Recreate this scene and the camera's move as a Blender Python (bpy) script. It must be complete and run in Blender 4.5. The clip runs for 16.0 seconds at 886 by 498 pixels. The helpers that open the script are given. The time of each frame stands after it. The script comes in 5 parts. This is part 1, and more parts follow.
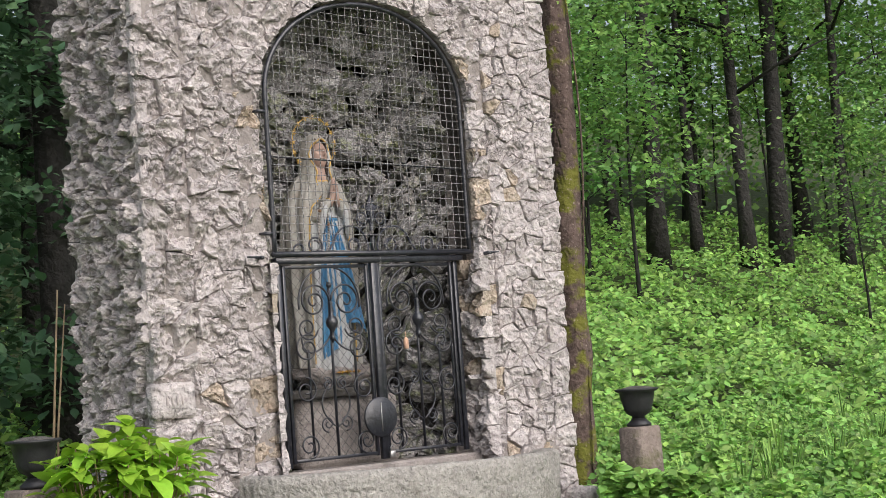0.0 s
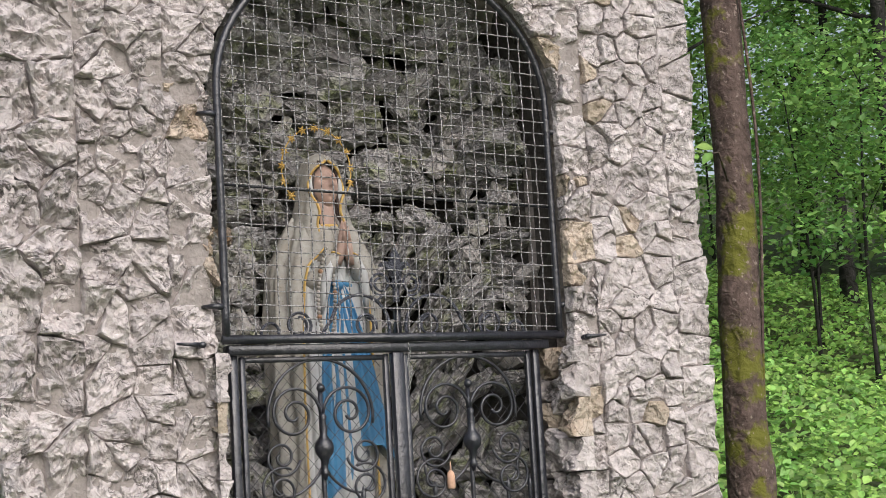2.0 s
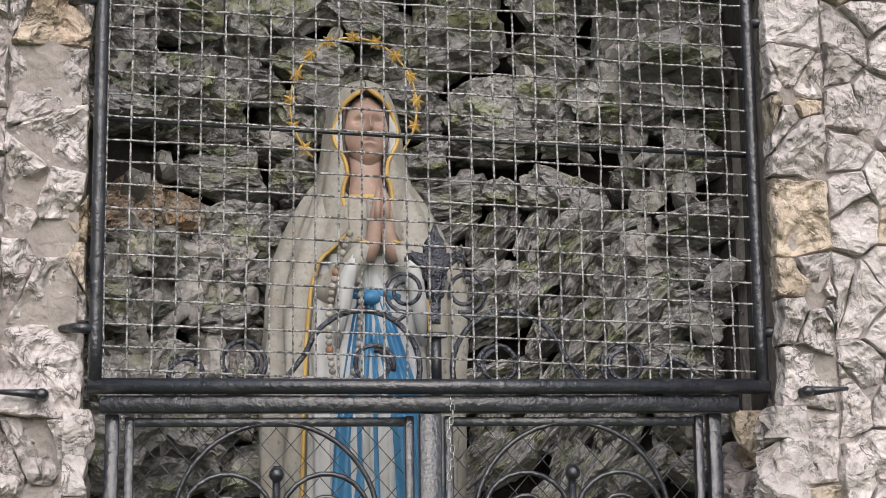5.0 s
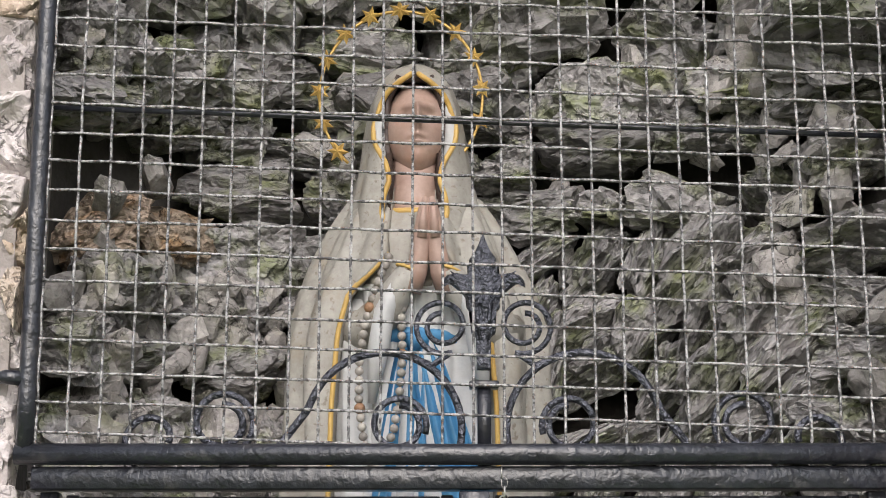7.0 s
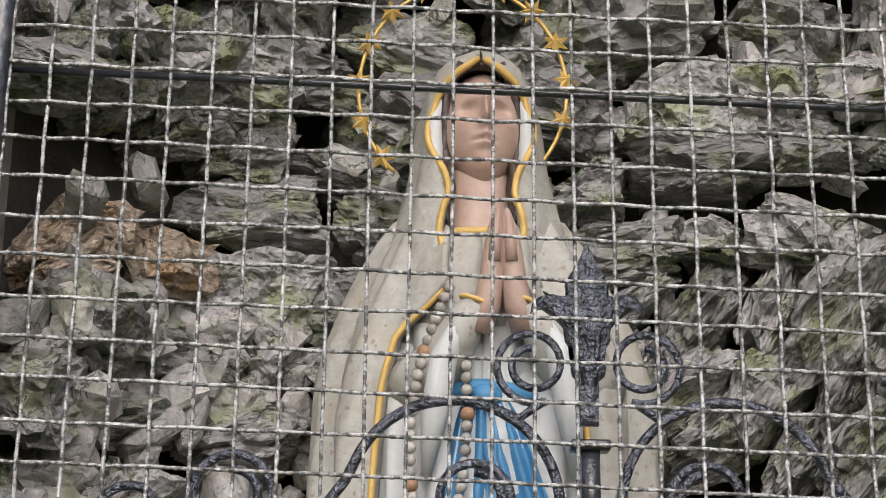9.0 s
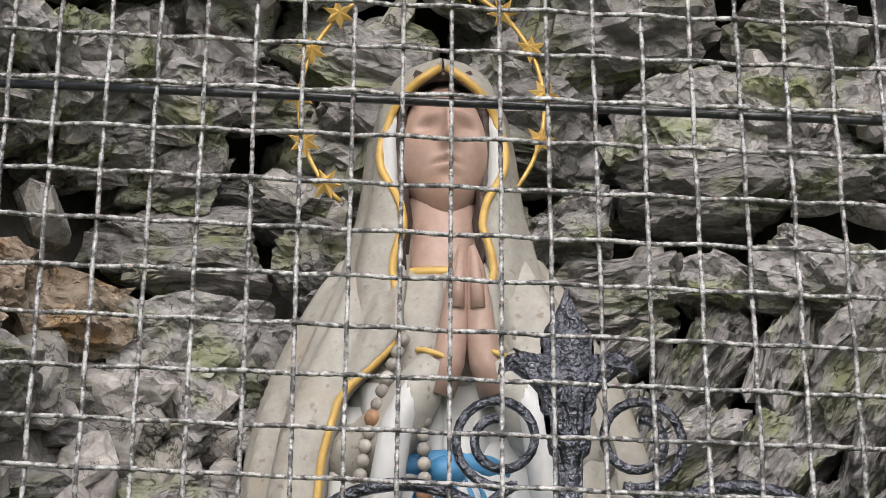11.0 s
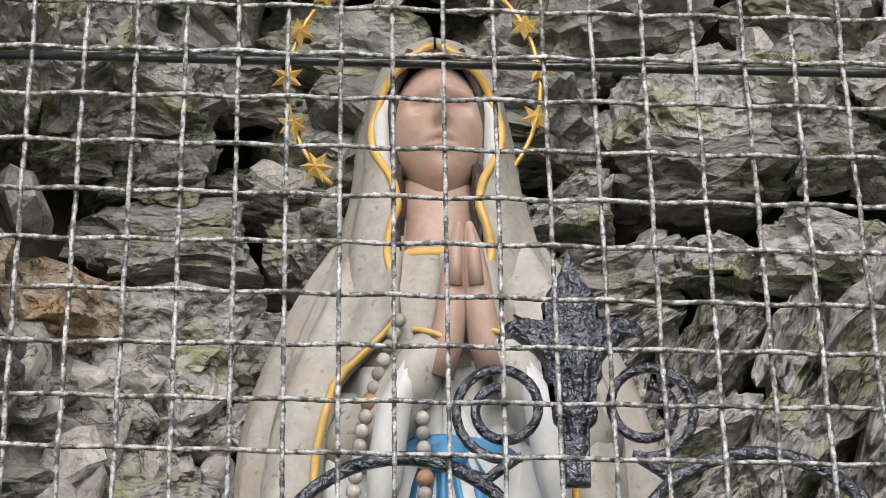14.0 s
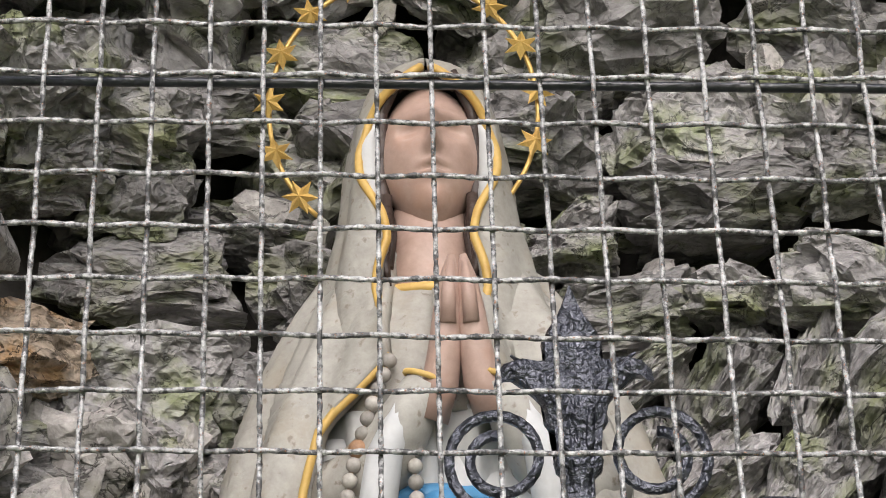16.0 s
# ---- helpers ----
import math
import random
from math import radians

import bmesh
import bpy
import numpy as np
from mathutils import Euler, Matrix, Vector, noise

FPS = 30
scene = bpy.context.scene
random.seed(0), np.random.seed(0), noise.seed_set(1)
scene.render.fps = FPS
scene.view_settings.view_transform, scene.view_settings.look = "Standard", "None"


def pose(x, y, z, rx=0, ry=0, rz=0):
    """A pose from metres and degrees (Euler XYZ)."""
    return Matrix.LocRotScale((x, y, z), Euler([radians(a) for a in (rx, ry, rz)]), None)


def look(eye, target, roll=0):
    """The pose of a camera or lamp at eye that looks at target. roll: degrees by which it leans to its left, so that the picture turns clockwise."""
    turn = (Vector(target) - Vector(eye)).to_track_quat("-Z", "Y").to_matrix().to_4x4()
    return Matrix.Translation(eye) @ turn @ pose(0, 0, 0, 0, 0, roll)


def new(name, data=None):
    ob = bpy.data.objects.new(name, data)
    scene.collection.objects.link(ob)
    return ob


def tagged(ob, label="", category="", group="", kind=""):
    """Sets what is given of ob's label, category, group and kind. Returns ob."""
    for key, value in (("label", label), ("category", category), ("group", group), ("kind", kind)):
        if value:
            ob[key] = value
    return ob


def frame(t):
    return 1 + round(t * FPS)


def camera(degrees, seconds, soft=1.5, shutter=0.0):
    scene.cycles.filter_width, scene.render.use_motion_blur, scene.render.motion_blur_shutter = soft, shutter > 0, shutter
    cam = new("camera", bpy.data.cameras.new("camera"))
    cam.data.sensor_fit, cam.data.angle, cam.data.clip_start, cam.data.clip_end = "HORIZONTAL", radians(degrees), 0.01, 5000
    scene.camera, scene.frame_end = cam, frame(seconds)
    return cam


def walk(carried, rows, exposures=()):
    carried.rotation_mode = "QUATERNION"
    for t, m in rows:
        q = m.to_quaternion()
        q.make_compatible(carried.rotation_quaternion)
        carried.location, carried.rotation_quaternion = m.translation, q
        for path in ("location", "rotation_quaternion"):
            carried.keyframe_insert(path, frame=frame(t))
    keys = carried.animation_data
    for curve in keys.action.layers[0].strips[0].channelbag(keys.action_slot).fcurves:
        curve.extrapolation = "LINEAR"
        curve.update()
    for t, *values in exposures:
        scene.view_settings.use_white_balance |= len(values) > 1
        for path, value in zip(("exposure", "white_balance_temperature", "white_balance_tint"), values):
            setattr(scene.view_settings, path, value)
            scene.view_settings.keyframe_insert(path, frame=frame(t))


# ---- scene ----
EXPOSURES = [(0, 0.14), (2.5, 0.12), (4.2, 0.13), (6.3, 0.34), (10, 0.47), (16, 0.57)]
cam = camera(30.0, 16.0, 0.9)
PATH = [
    (0, (-4.934, -6.779, 1.099), (-3.696, -5.215, 1.241), -4.09),
    (0.5, (-4.119, -5.975, 1.189), (-2.934, -4.373, 1.361), -4.19),
    (1, (-3.607, -5.580, 1.220), (-2.488, -3.934, 1.409), -4.01),
    (1.5, (-3.027, -5.111, 1.240), (-1.973, -3.426, 1.460), -3.67),
    (2, (-2.540, -4.683, 1.315), (-1.546, -2.965, 1.562), -3.32),
    (2.5, (-2.134, -4.320, 1.388), (-1.221, -2.556, 1.623), -2.28),
    (3, (-1.744, -3.995, 1.406), (-0.923, -2.188, 1.656), -1.97),
    (3.5, (-1.399, -3.669, 1.427), (-0.671, -1.825, 1.695), -2.18),
    (4, (-1.028, -3.413, 1.442), (-0.433, -1.524, 1.713), -1.70),
    (4.2, (-0.894, -3.341, 1.440), (-0.360, -1.434, 1.721), -1.39),
    (6.3, (-0.084, -2.338, 1.506), (-0.027, -0.377, 1.894), -0.06),
    (6.5, (-0.076, -2.296, 1.514), (-0.036, -0.335, 1.900), 0.10),
    (7, (-0.072, -2.193, 1.482), (-0.057, -0.242, 1.923), -0.10),
    (7.5, (-0.135, -2.116, 1.467), (-0.116, -0.170, 1.929), 0.07),
    (8, (-0.127, -1.926, 1.484), (-0.125, 0.010, 1.986), 0.34),
    (8.5, (-0.113, -1.775, 1.497), (-0.118, 0.148, 2.046), 1.10),
    (9, (-0.170, -1.579, 1.485), (-0.142, 0.326, 2.092), 0.52),
    (9.5, (-0.172, -1.502, 1.488), (-0.133, 0.394, 2.121), 0.24),
    (10, (-0.143, -1.433, 1.518), (-0.101, 0.461, 2.160), 0.40),
    (10.2, (-0.129, -1.391, 1.542), (-0.090, 0.503, 2.184), 0.41),
    (12.3, (-0.133, -1.236, 1.610), (-0.088, 0.653, 2.266), -0.24),
    (12.5, (-0.125, -1.231, 1.602), (-0.094, 0.655, 2.268), -0.32),
    (13, (-0.132, -1.225, 1.587), (-0.093, 0.664, 2.245), -0.53),
    (13.5, (-0.127, -1.212, 1.562), (-0.093, 0.671, 2.237), -0.93),
    (14, (-0.126, -1.205, 1.550), (-0.085, 0.669, 2.248), -1.12),
    (14.5, (-0.120, -1.184, 1.552), (-0.081, 0.684, 2.267), -1.41),
    (15, (-0.123, -1.157, 1.564), (-0.076, 0.710, 2.281), -1.60),
    (15.5, (-0.125, -1.147, 1.573), (-0.073, 0.716, 2.297), -1.59),
    (16, (-0.113, -1.110, 1.591), (-0.077, 0.752, 2.321), -1.77),
]
walk(cam, [(t, look(eye, target, roll)) for t, eye, target, roll in PATH], EXPOSURES)

# ---- sky and sun: a soft overcast day at the edge of a wood ----
world = bpy.data.worlds.new("world")
scene.world = world
world.use_nodes = True
wn = world.node_tree
sky = wn.nodes.new("ShaderNodeTexSky")
sky.sky_type = "NISHITA"
sky.sun_disc = False
sky.sun_elevation = radians(38)
sky.sun_rotation = radians(181)
sky.air_density, sky.dust_density = 1.0, 4.0
desat = wn.nodes.new("ShaderNodeHueSaturation")
desat.inputs["Saturation"].default_value = 0.55
wn.links.new(sky.outputs[0], desat.inputs["Color"])
wn.links.new(desat.outputs[0], wn.nodes["Background"].inputs[0])
wn.nodes["Background"].inputs[1].default_value = 0.15
sun = new("sun", bpy.data.lights.new("sun", "SUN"))
sun.data.energy, sun.data.angle, sun.data.color = 1.5, radians(72), (0.985, 0.955, 1.0)
sun.matrix_world = look((-0.2, -8.0, 6.3), (0, 0, 0))

# ---- materials ----
def material(name, base, second, scale=6.0, rough=0.8, metal=0.0, bump=0.4, bump_scale=30.0, patch=None, patch_amount=0.5,
             patch_scale=3.0, vary=0.0, island=False, fine=0.35, speck=None, translucent=0.0, depth=0.01, lo=0.52, hi=0.66, spec=0.5,
             crack=0.0, crack_scale=10.0, chip=0.0, chip_depth=0.01):
    m = bpy.data.materials.new(name)
    m.use_nodes = True
    nt = m.node_tree
    N, L = nt.nodes, nt.links
    bsdf = N["Principled BSDF"]
    bsdf.inputs["Roughness"].default_value = rough
    bsdf.inputs["Metallic"].default_value = metal
    bsdf.inputs["Specular IOR Level"].default_value = spec
    co = N.new("ShaderNodeTexCoord").outputs["Object"]

    def noise_tex(s, detail=6.0, r=0.6, dist=0.0):
        n = N.new("ShaderNodeTexNoise")
        n.inputs["Scale"].default_value, n.inputs["Detail"].default_value = s, detail
        n.inputs["Roughness"].default_value, n.inputs["Distortion"].default_value = r, dist
        L.new(co, n.inputs["Vector"])
        return n.outputs[0]

    def ramp(src, lo, hi):
        r = N.new("ShaderNodeMapRange")
        r.inputs[1].default_value, r.inputs[2].default_value = lo, hi
        L.new(src, r.inputs[0])
        return r.outputs[0]

    def mix(fac, a, b, mode="MIX"):
        x = N.new("ShaderNodeMix")
        x.data_type, x.blend_type = "RGBA", mode
        for sock, v in ((x.inputs[0], fac), (x.inputs[6], a), (x.inputs[7], b)):
            if isinstance(v, (int, float)):
                sock.default_value = v
            elif isinstance(v, tuple):
                sock.default_value = (*v, 1)
            else:
                L.new(v, sock)
        return x.outputs[2]

    col = mix(ramp(noise_tex(scale, 5, 0.6, 0.3), 0.35, 0.68), base, second)
    grain = noise_tex(bump_scale, 8, 0.72)
    col = mix(fine, col, mix(ramp(grain, 0.3, 0.7), tuple(c * 0.45 for c in base), tuple(min(1, c * 1.35) for c in second)))
    if patch:
        col = mix(N_mul(nt, ramp(noise_tex(patch_scale, 6, 0.65), lo, hi), patch_amount), col, patch)
    if speck:
        col = mix(N_mul(nt, ramp(noise_tex(bump_scale * 1.7, 3, 0.5), 0.62, 0.70), 0.8), col, speck)
    vein = None
    if crack:
        n = N.new("ShaderNodeMath")
        n.operation = "SUBTRACT"
        n.inputs[1].default_value = 0.5
        L.new(noise_tex(crack_scale, 5, 0.62, 0.9), n.inputs[0])
        absolute = N.new("ShaderNodeMath")
        absolute.operation = "ABSOLUTE"
        L.new(n.outputs[0], absolute.inputs[0])
        vein = ramp(absolute.outputs[0], 0.0, 0.022)
        dark = mix(vein, tuple(c * 0.16 for c in base), (1.0, 1.0, 1.0))
        where = N_mul(nt, ramp(noise_tex(crack_scale * 0.45, 2, 0.5), 0.45, 0.6), crack)
        col = mix(where, col, mix(1.0, col, dark, "MULTIPLY"))
    if vary:
        src = N.new("ShaderNodeNewGeometry").outputs["Random Per Island"] if island else N.new("ShaderNodeObjectInfo").outputs["Random"]
        hsv = N.new("ShaderNodeHueSaturation")
        val = N.new("ShaderNodeMapRange")
        val.inputs[3].default_value, val.inputs[4].default_value = 1 - vary, 1 + vary
        L.new(src, val.inputs[0])
        hue = N.new("ShaderNodeMapRange")
        hue.inputs[3].default_value, hue.inputs[4].default_value = 0.5 - vary * 0.035, 0.5 + vary * 0.035
        mul = N.new("ShaderNodeMath")
        mul.operation = "MULTIPLY"
        mul.inputs[1].default_value = 7.31
        frac = N.new("ShaderNodeMath")
        frac.operation = "FRACT"
        L.new(src, mul.inputs[0])
        L.new(mul.outputs[0], frac.inputs[0])
        L.new(frac.outputs[0], hue.inputs[0])
        L.new(val.outputs[0], hsv.inputs["Value"])
        L.new(hue.outputs[0], hsv.inputs["Hue"])
        L.new(col, hsv.inputs["Color"])
        col = hsv.outputs[0]
    L.new(col, bsdf.inputs["Base Color"])
    if bump:
        b = N.new("ShaderNodeBump")
        b.inputs["Strength"].default_value, b.inputs["Distance"].default_value = bump, depth
        L.new(noise_tex(bump_scale, 3, 0.5, 0.4), b.inputs["Height"])
        b2 = N.new("ShaderNodeBump")
        b2.inputs["Strength"].default_value, b2.inputs["Distance"].default_value = bump * 0.7, depth * 3
        L.new(noise_tex(bump_scale * 0.28, 2, 0.5, 0.5), b2.inputs["Height"])
        if chip:
            cells = N.new("ShaderNodeTexVoronoi")
            cells.inputs["Scale"].default_value, cells.inputs["Detail"].default_value = chip, 2.0
            bend = N.new("ShaderNodeMix")
            bend.data_type, bend.blend_type = "RGBA", "ADD"
            bend.inputs[0].default_value = 0.45 / chip
            wave = N.new("ShaderNodeTexNoise")
            wave.inputs["Scale"].default_value = chip * 1.3
            L.new(co, wave.inputs["Vector"])
            L.new(co, bend.inputs[6])
            L.new(wave.outputs["Color"], bend.inputs[7])
            L.new(bend.outputs[2], cells.inputs["Vector"])
            b4 = N.new("ShaderNodeBump")
            b4.inputs["Strength"].default_value, b4.inputs["Distance"].default_value = 0.9, chip_depth
            L.new(cells.outputs["Distance"], b4.inputs["Height"])
            L.new(b4.outputs[0], b2.inputs["Normal"])
        if vein is not None:
            b3 = N.new("ShaderNodeBump")
            b3.inputs["Strength"].default_value, b3.inputs["Distance"].default_value = 0.6 * crack, depth
            L.new(vein, b3.inputs["Height"])
            L.new(b2.outputs[0], b3.inputs["Normal"])
            b2 = b3
        L.new(b2.outputs[0], b.inputs["Normal"])
        L.new(b.outputs[0], bsdf.inputs["Normal"])
    if translucent:
        tr = N.new("ShaderNodeBsdfTranslucent")
        L.new(col, tr.inputs[0])
        ms = N.new("ShaderNodeMixShader")
        ms.inputs[0].default_value = translucent
        L.new(bsdf.outputs[0], ms.inputs[1])
        L.new(tr.outputs[0], ms.inputs[2])
        L.new(ms.outputs[0], N["Material Output"].inputs[0])
    return m


def N_mul(nt, src, k):
    n = nt.nodes.new("ShaderNodeMath")
    n.operation = "MULTIPLY"
    n.inputs[1].default_value = k
    nt.links.new(src, n.inputs[0])
    return n.outputs[0]


STONE = material("pale_limestone", (0.425, 0.378, 0.366), (0.575, 0.53, 0.522), 10, 0.92, bump=1.0, bump_scale=34, patch=(0.36, 0.30, 0.26),
                 patch_amount=0.5, patch_scale=9, vary=0.14, fine=0.42, depth=0.016, chip=13, chip_depth=0.02, lo=0.58, hi=0.72, crack=0.75, crack_scale=15)
OCHRE = material("ochre_limestone", (0.41, 0.33, 0.25), (0.53, 0.46, 0.385), 9, 0.9, bump=1.0, bump_scale=34, patch=(0.28, 0.18, 0.11),
                 patch_amount=0.5, patch_scale=9, vary=0.15, depth=0.016, chip=13, chip_depth=0.02, crack=0.8, crack_scale=15)
MORTAR = material("grey_mortar", (0.25, 0.22, 0.205), (0.36, 0.325, 0.305), 12, 0.95, bump=0.9, bump_scale=60, depth=0.008)
ROCK = material("dark_tufa", (0.205, 0.192, 0.190), (0.435, 0.42, 0.42), 1.9, 0.92, bump=0.7, bump_scale=5.5, patch=(0.185, 0.21, 0.085),
                patch_amount=0.85, patch_scale=0.9, lo=0.49, hi=0.66, vary=0.30, fine=0.38, depth=0.008, chip=1.9, chip_depth=0.02, crack=0.75, crack_scale=1.9)
OCHRE_ROCK = material("rust_stained_tufa", (0.25, 0.185, 0.13), (0.44, 0.36, 0.29), 1.6, 0.92, bump=1.0, bump_scale=5.5, patch=(0.34, 0.18, 0.06),
                      patch_amount=0.7, patch_scale=1.2, vary=0.15, fine=0.5, depth=0.008, chip=1.9, chip_depth=0.02, crack=0.9, crack_scale=2.2)
RUBBLE = material("dark_tufa_rubble", (0.21, 0.195, 0.185), (0.44, 0.415, 0.40), 16, 0.92, bump=1.0, bump_scale=50, patch=(0.20, 0.21, 0.10),
                  patch_amount=0.6, patch_scale=8, vary=0.28, island=True, fine=0.55, depth=0.008, crack=0.8, crack_scale=22)
# near-black fill: shade in gaps and recesses is put into this colour
GAP = material("shade_painted_mortar", (0.05, 0.045, 0.04), (0.085, 0.078, 0.07), 12, 0.95, bump=0.8, bump_scale=40)
CONCRETE = material("rough_granite_concrete", (0.26, 0.245, 0.225), (0.42, 0.40, 0.37), 10, 0.9, bump=1.0, bump_scale=48, patch=(0.19, 0.175, 0.155),
                    patch_amount=0.8, patch_scale=5, depth=0.014, fine=0.55, speck=(0.15, 0.14, 0.13))
IRON = material("black_painted_iron", (0.011, 0.0115, 0.0155), (0.028, 0.030, 0.040), 26, 0.28, bump=0.5, bump_scale=130, patch=(0.16, 0.15, 0.145),
                patch_amount=0.25, patch_scale=30, lo=0.56, hi=0.68, depth=0.003, spec=0.75)
HAMMERED = material("hammered_black_iron", (0.065, 0.068, 0.085), (0.15, 0.155, 0.185), 40, 0.33, metal=0.8, bump=1.0, bump_scale=210, depth=0.0045, fine=0.25, spec=0.6)
WIRE = material("weathered_galvanised_wire", (0.25, 0.248, 0.25), (0.48, 0.475, 0.475), 150, 0.45, metal=0.2, bump=0.8, bump_scale=300,
                patch=(0.02, 0.019, 0.021), patch_amount=0.85, patch_scale=120, lo=0.46, hi=0.56, vary=0.1, depth=0.002, speck=(0.30, 0.13, 0.07))
GOLD = material("gilded_metal", (0.55, 0.33, 0.08), (0.70, 0.48, 0.16), 25, 0.42, metal=0.35, bump=0.3, bump_scale=120, depth=0.003, vary=0.08)
URN = material("black_cast_urn", (0.012, 0.012, 0.014), (0.03, 0.03, 0.033), 10, 0.5, bump=0.3, bump_scale=60, depth=0.004)
SOIL = material("dry_soil", (0.05, 0.045, 0.04), (0.14, 0.13, 0.12), 20, 0.95, bump=1, bump_scale=60)
MOSSY = material("mossy_pedestal_stone", (0.17, 0.13, 0.11), (0.28, 0.23, 0.2), 8, 0.92, bump=0.8, bump_scale=50, patch=(0.08, 0.085, 0.015),
                 patch_amount=0.95, patch_scale=4)
BARK = material("mossy_brown_bark", (0.05, 0.032, 0.028), (0.15, 0.105, 0.09), 14, 0.93, bump=1.0, bump_scale=26, patch=(0.13, 0.135, 0.012),
                patch_amount=0.9, patch_scale=3.5, fine=0.65, depth=0.02, lo=0.51, hi=0.57, speck=(0.30, 0.24, 0.21))
DARKBARK = material("wet_dark_bark", (0.011, 0.010, 0.009), (0.028, 0.025, 0.022), 5, 0.85, bump=0.9, bump_scale=14, depth=0.04, vary=0.25)
LEAF = material("shrub_leaf", (0.25, 0.47, 0.04), (0.42, 0.64, 0.07), 10, 0.38, bump=0.2, bump_scale=40, vary=0.3, translucent=0.3, fine=0.15)
HERB = material("nettle_leaf", (0.19, 0.375, 0.085), (0.37, 0.60, 0.15), 2, 0.5, bump=0, vary=0.5, island=True, translucent=0.3, fine=0.1)
CANOPY = material("maple_leaf", (0.115, 0.26, 0.085), (0.34, 0.56, 0.145), 0.8, 0.5, bump=0, vary=0.5, island=True, translucent=0.45, fine=0.1)
# darker than the maple leaf: shade of the left wood is in the colour
DARKLEAF = material("shade_dark_leaf", (0.05, 0.115, 0.06), (0.12, 0.22, 0.10), 0.8, 0.5, bump=0, vary=0.5, island=True, translucent=0.3, fine=0.1)
FARLEAF = material("far_leaf", (0.13, 0.28, 0.075), (0.42, 0.62, 0.15), 0.3, 0.6, bump=0, vary=0.5, island=True, translucent=0.5, fine=0.1)
EARTH = material("forest_soil", (0.035, 0.045, 0.015), (0.075, 0.10, 0.03), 2, 0.95, bump=0.8, bump_scale=8, depth=0.05)
STICK = material("dry_stalk", (0.25, 0.17, 0.10), (0.36, 0.27, 0.17), 20, 0.8, bump=0.2)
WAX = material("stained_candle_wax", (0.55, 0.30, 0.20), (0.72, 0.50, 0.36), 30, 0.5, bump=0.2, bump_scale=80)
STEEL = material("dull_steel", (0.35, 0.34, 0.33), (0.5, 0.49, 0.48), 40, 0.4, metal=0.8, bump=0.2, bump_scale=150)
# painted plaster of the statue
CREAM = material("cream_painted_plaster", (0.31, 0.29, 0.255), (0.41, 0.395, 0.36), 9, 0.6, bump=0.25, bump_scale=60, patch=(0.30, 0.26, 0.20),
                 patch_amount=0.6, patch_scale=16, fine=0.3, depth=0.004, speck=(0.20, 0.165, 0.13))
WHITE = material("white_painted_plaster", (0.45, 0.455, 0.455), (0.58, 0.585, 0.59), 9, 0.55, bump=0.2, bump_scale=60, patch=(0.45, 0.44, 0.41),
                 patch_amount=0.45, patch_scale=12, fine=0.12, depth=0.004)
BLUE = material("blue_painted_plaster", (0.045, 0.18, 0.36), (0.075, 0.26, 0.46), 9, 0.5, bump=0.2, bump_scale=60, fine=0.15, depth=0.004)
FLESH = material("flesh_painted_plaster", (0.37, 0.245, 0.20), (0.46, 0.33, 0.275), 14, 0.5, bump=0.12, bump_scale=90, patch=(0.42, 0.245, 0.18),
                 patch_amount=0.5, patch_scale=20, fine=0.2, depth=0.003)
HAIR = material("dark_hair_paint", (0.03, 0.018, 0.015), (0.06, 0.038, 0.03), 20, 0.5, bump=0.4, bump_scale=60)
GILT = material("gold_paint_trim", (0.50, 0.30, 0.07), (0.62, 0.42, 0.13), 25, 0.5, bump=0.2, bump_scale=80, fine=0.2, depth=0.003)
BEAD = material("wooden_bead", (0.27, 0.245, 0.215), (0.40, 0.375, 0.34), 60, 0.55, bump=0.3, bump_scale=120, vary=0.3, depth=0.003)
BROWN = material("brown_bead", (0.26, 0.14, 0.075), (0.36, 0.21, 0.12), 60, 0.5, bump=0.3, bump_scale=120, depth=0.003)
PETAL = material("faded_flower", (0.42, 0.20, 0.03), (0.55, 0.33, 0.06), 40, 0.7, bump=0.2)


# ---- mesh tools ----
def mesh_of(name, verts, faces, mats, index=None, smooth=True):
    me = bpy.data.meshes.new(name)
    me.from_pydata([tuple(v) for v in verts], [], [tuple(f) for f in faces])
    for m in (mats if isinstance(mats, (list, tuple)) else [mats]):
        me.materials.append(m)
    if index is not None:
        me.polygons.foreach_set("material_index", index)
    me.polygons.foreach_set("use_smooth", [smooth] * len(me.polygons))
    me.update()
    return me


def link(name, me, parent=None, label="", m=None):
    ob = new(name, me)
    if parent is not None:
        ob.parent = parent
    if m is not None:
        ob.matrix_basis = m
    if label:
        tagged(ob, label)
    return ob


def part(name, shape, mat, parent=None, label="", smooth=True):
    return link(name, mesh_of(name, shape[0], shape[1], mat, None, smooth), parent, label)


def thing(name, at, label, category, group="", kind=""):
    ob = new(name)
    ob.location = at
    ob.empty_display_size = 0.05
    return tagged(ob, label, category, group, kind)


def joined(shapes):
    vs, fs, n = [], [], 0
    for v, f in shapes:
        vs.extend(v)
        fs.extend([tuple(i + n for i in face) for face in f])
        n += len(v)
    return vs, fs


def moved(shape, off):
    return [tuple(np.add(v, off)) for v in shape[0]], shape[1]


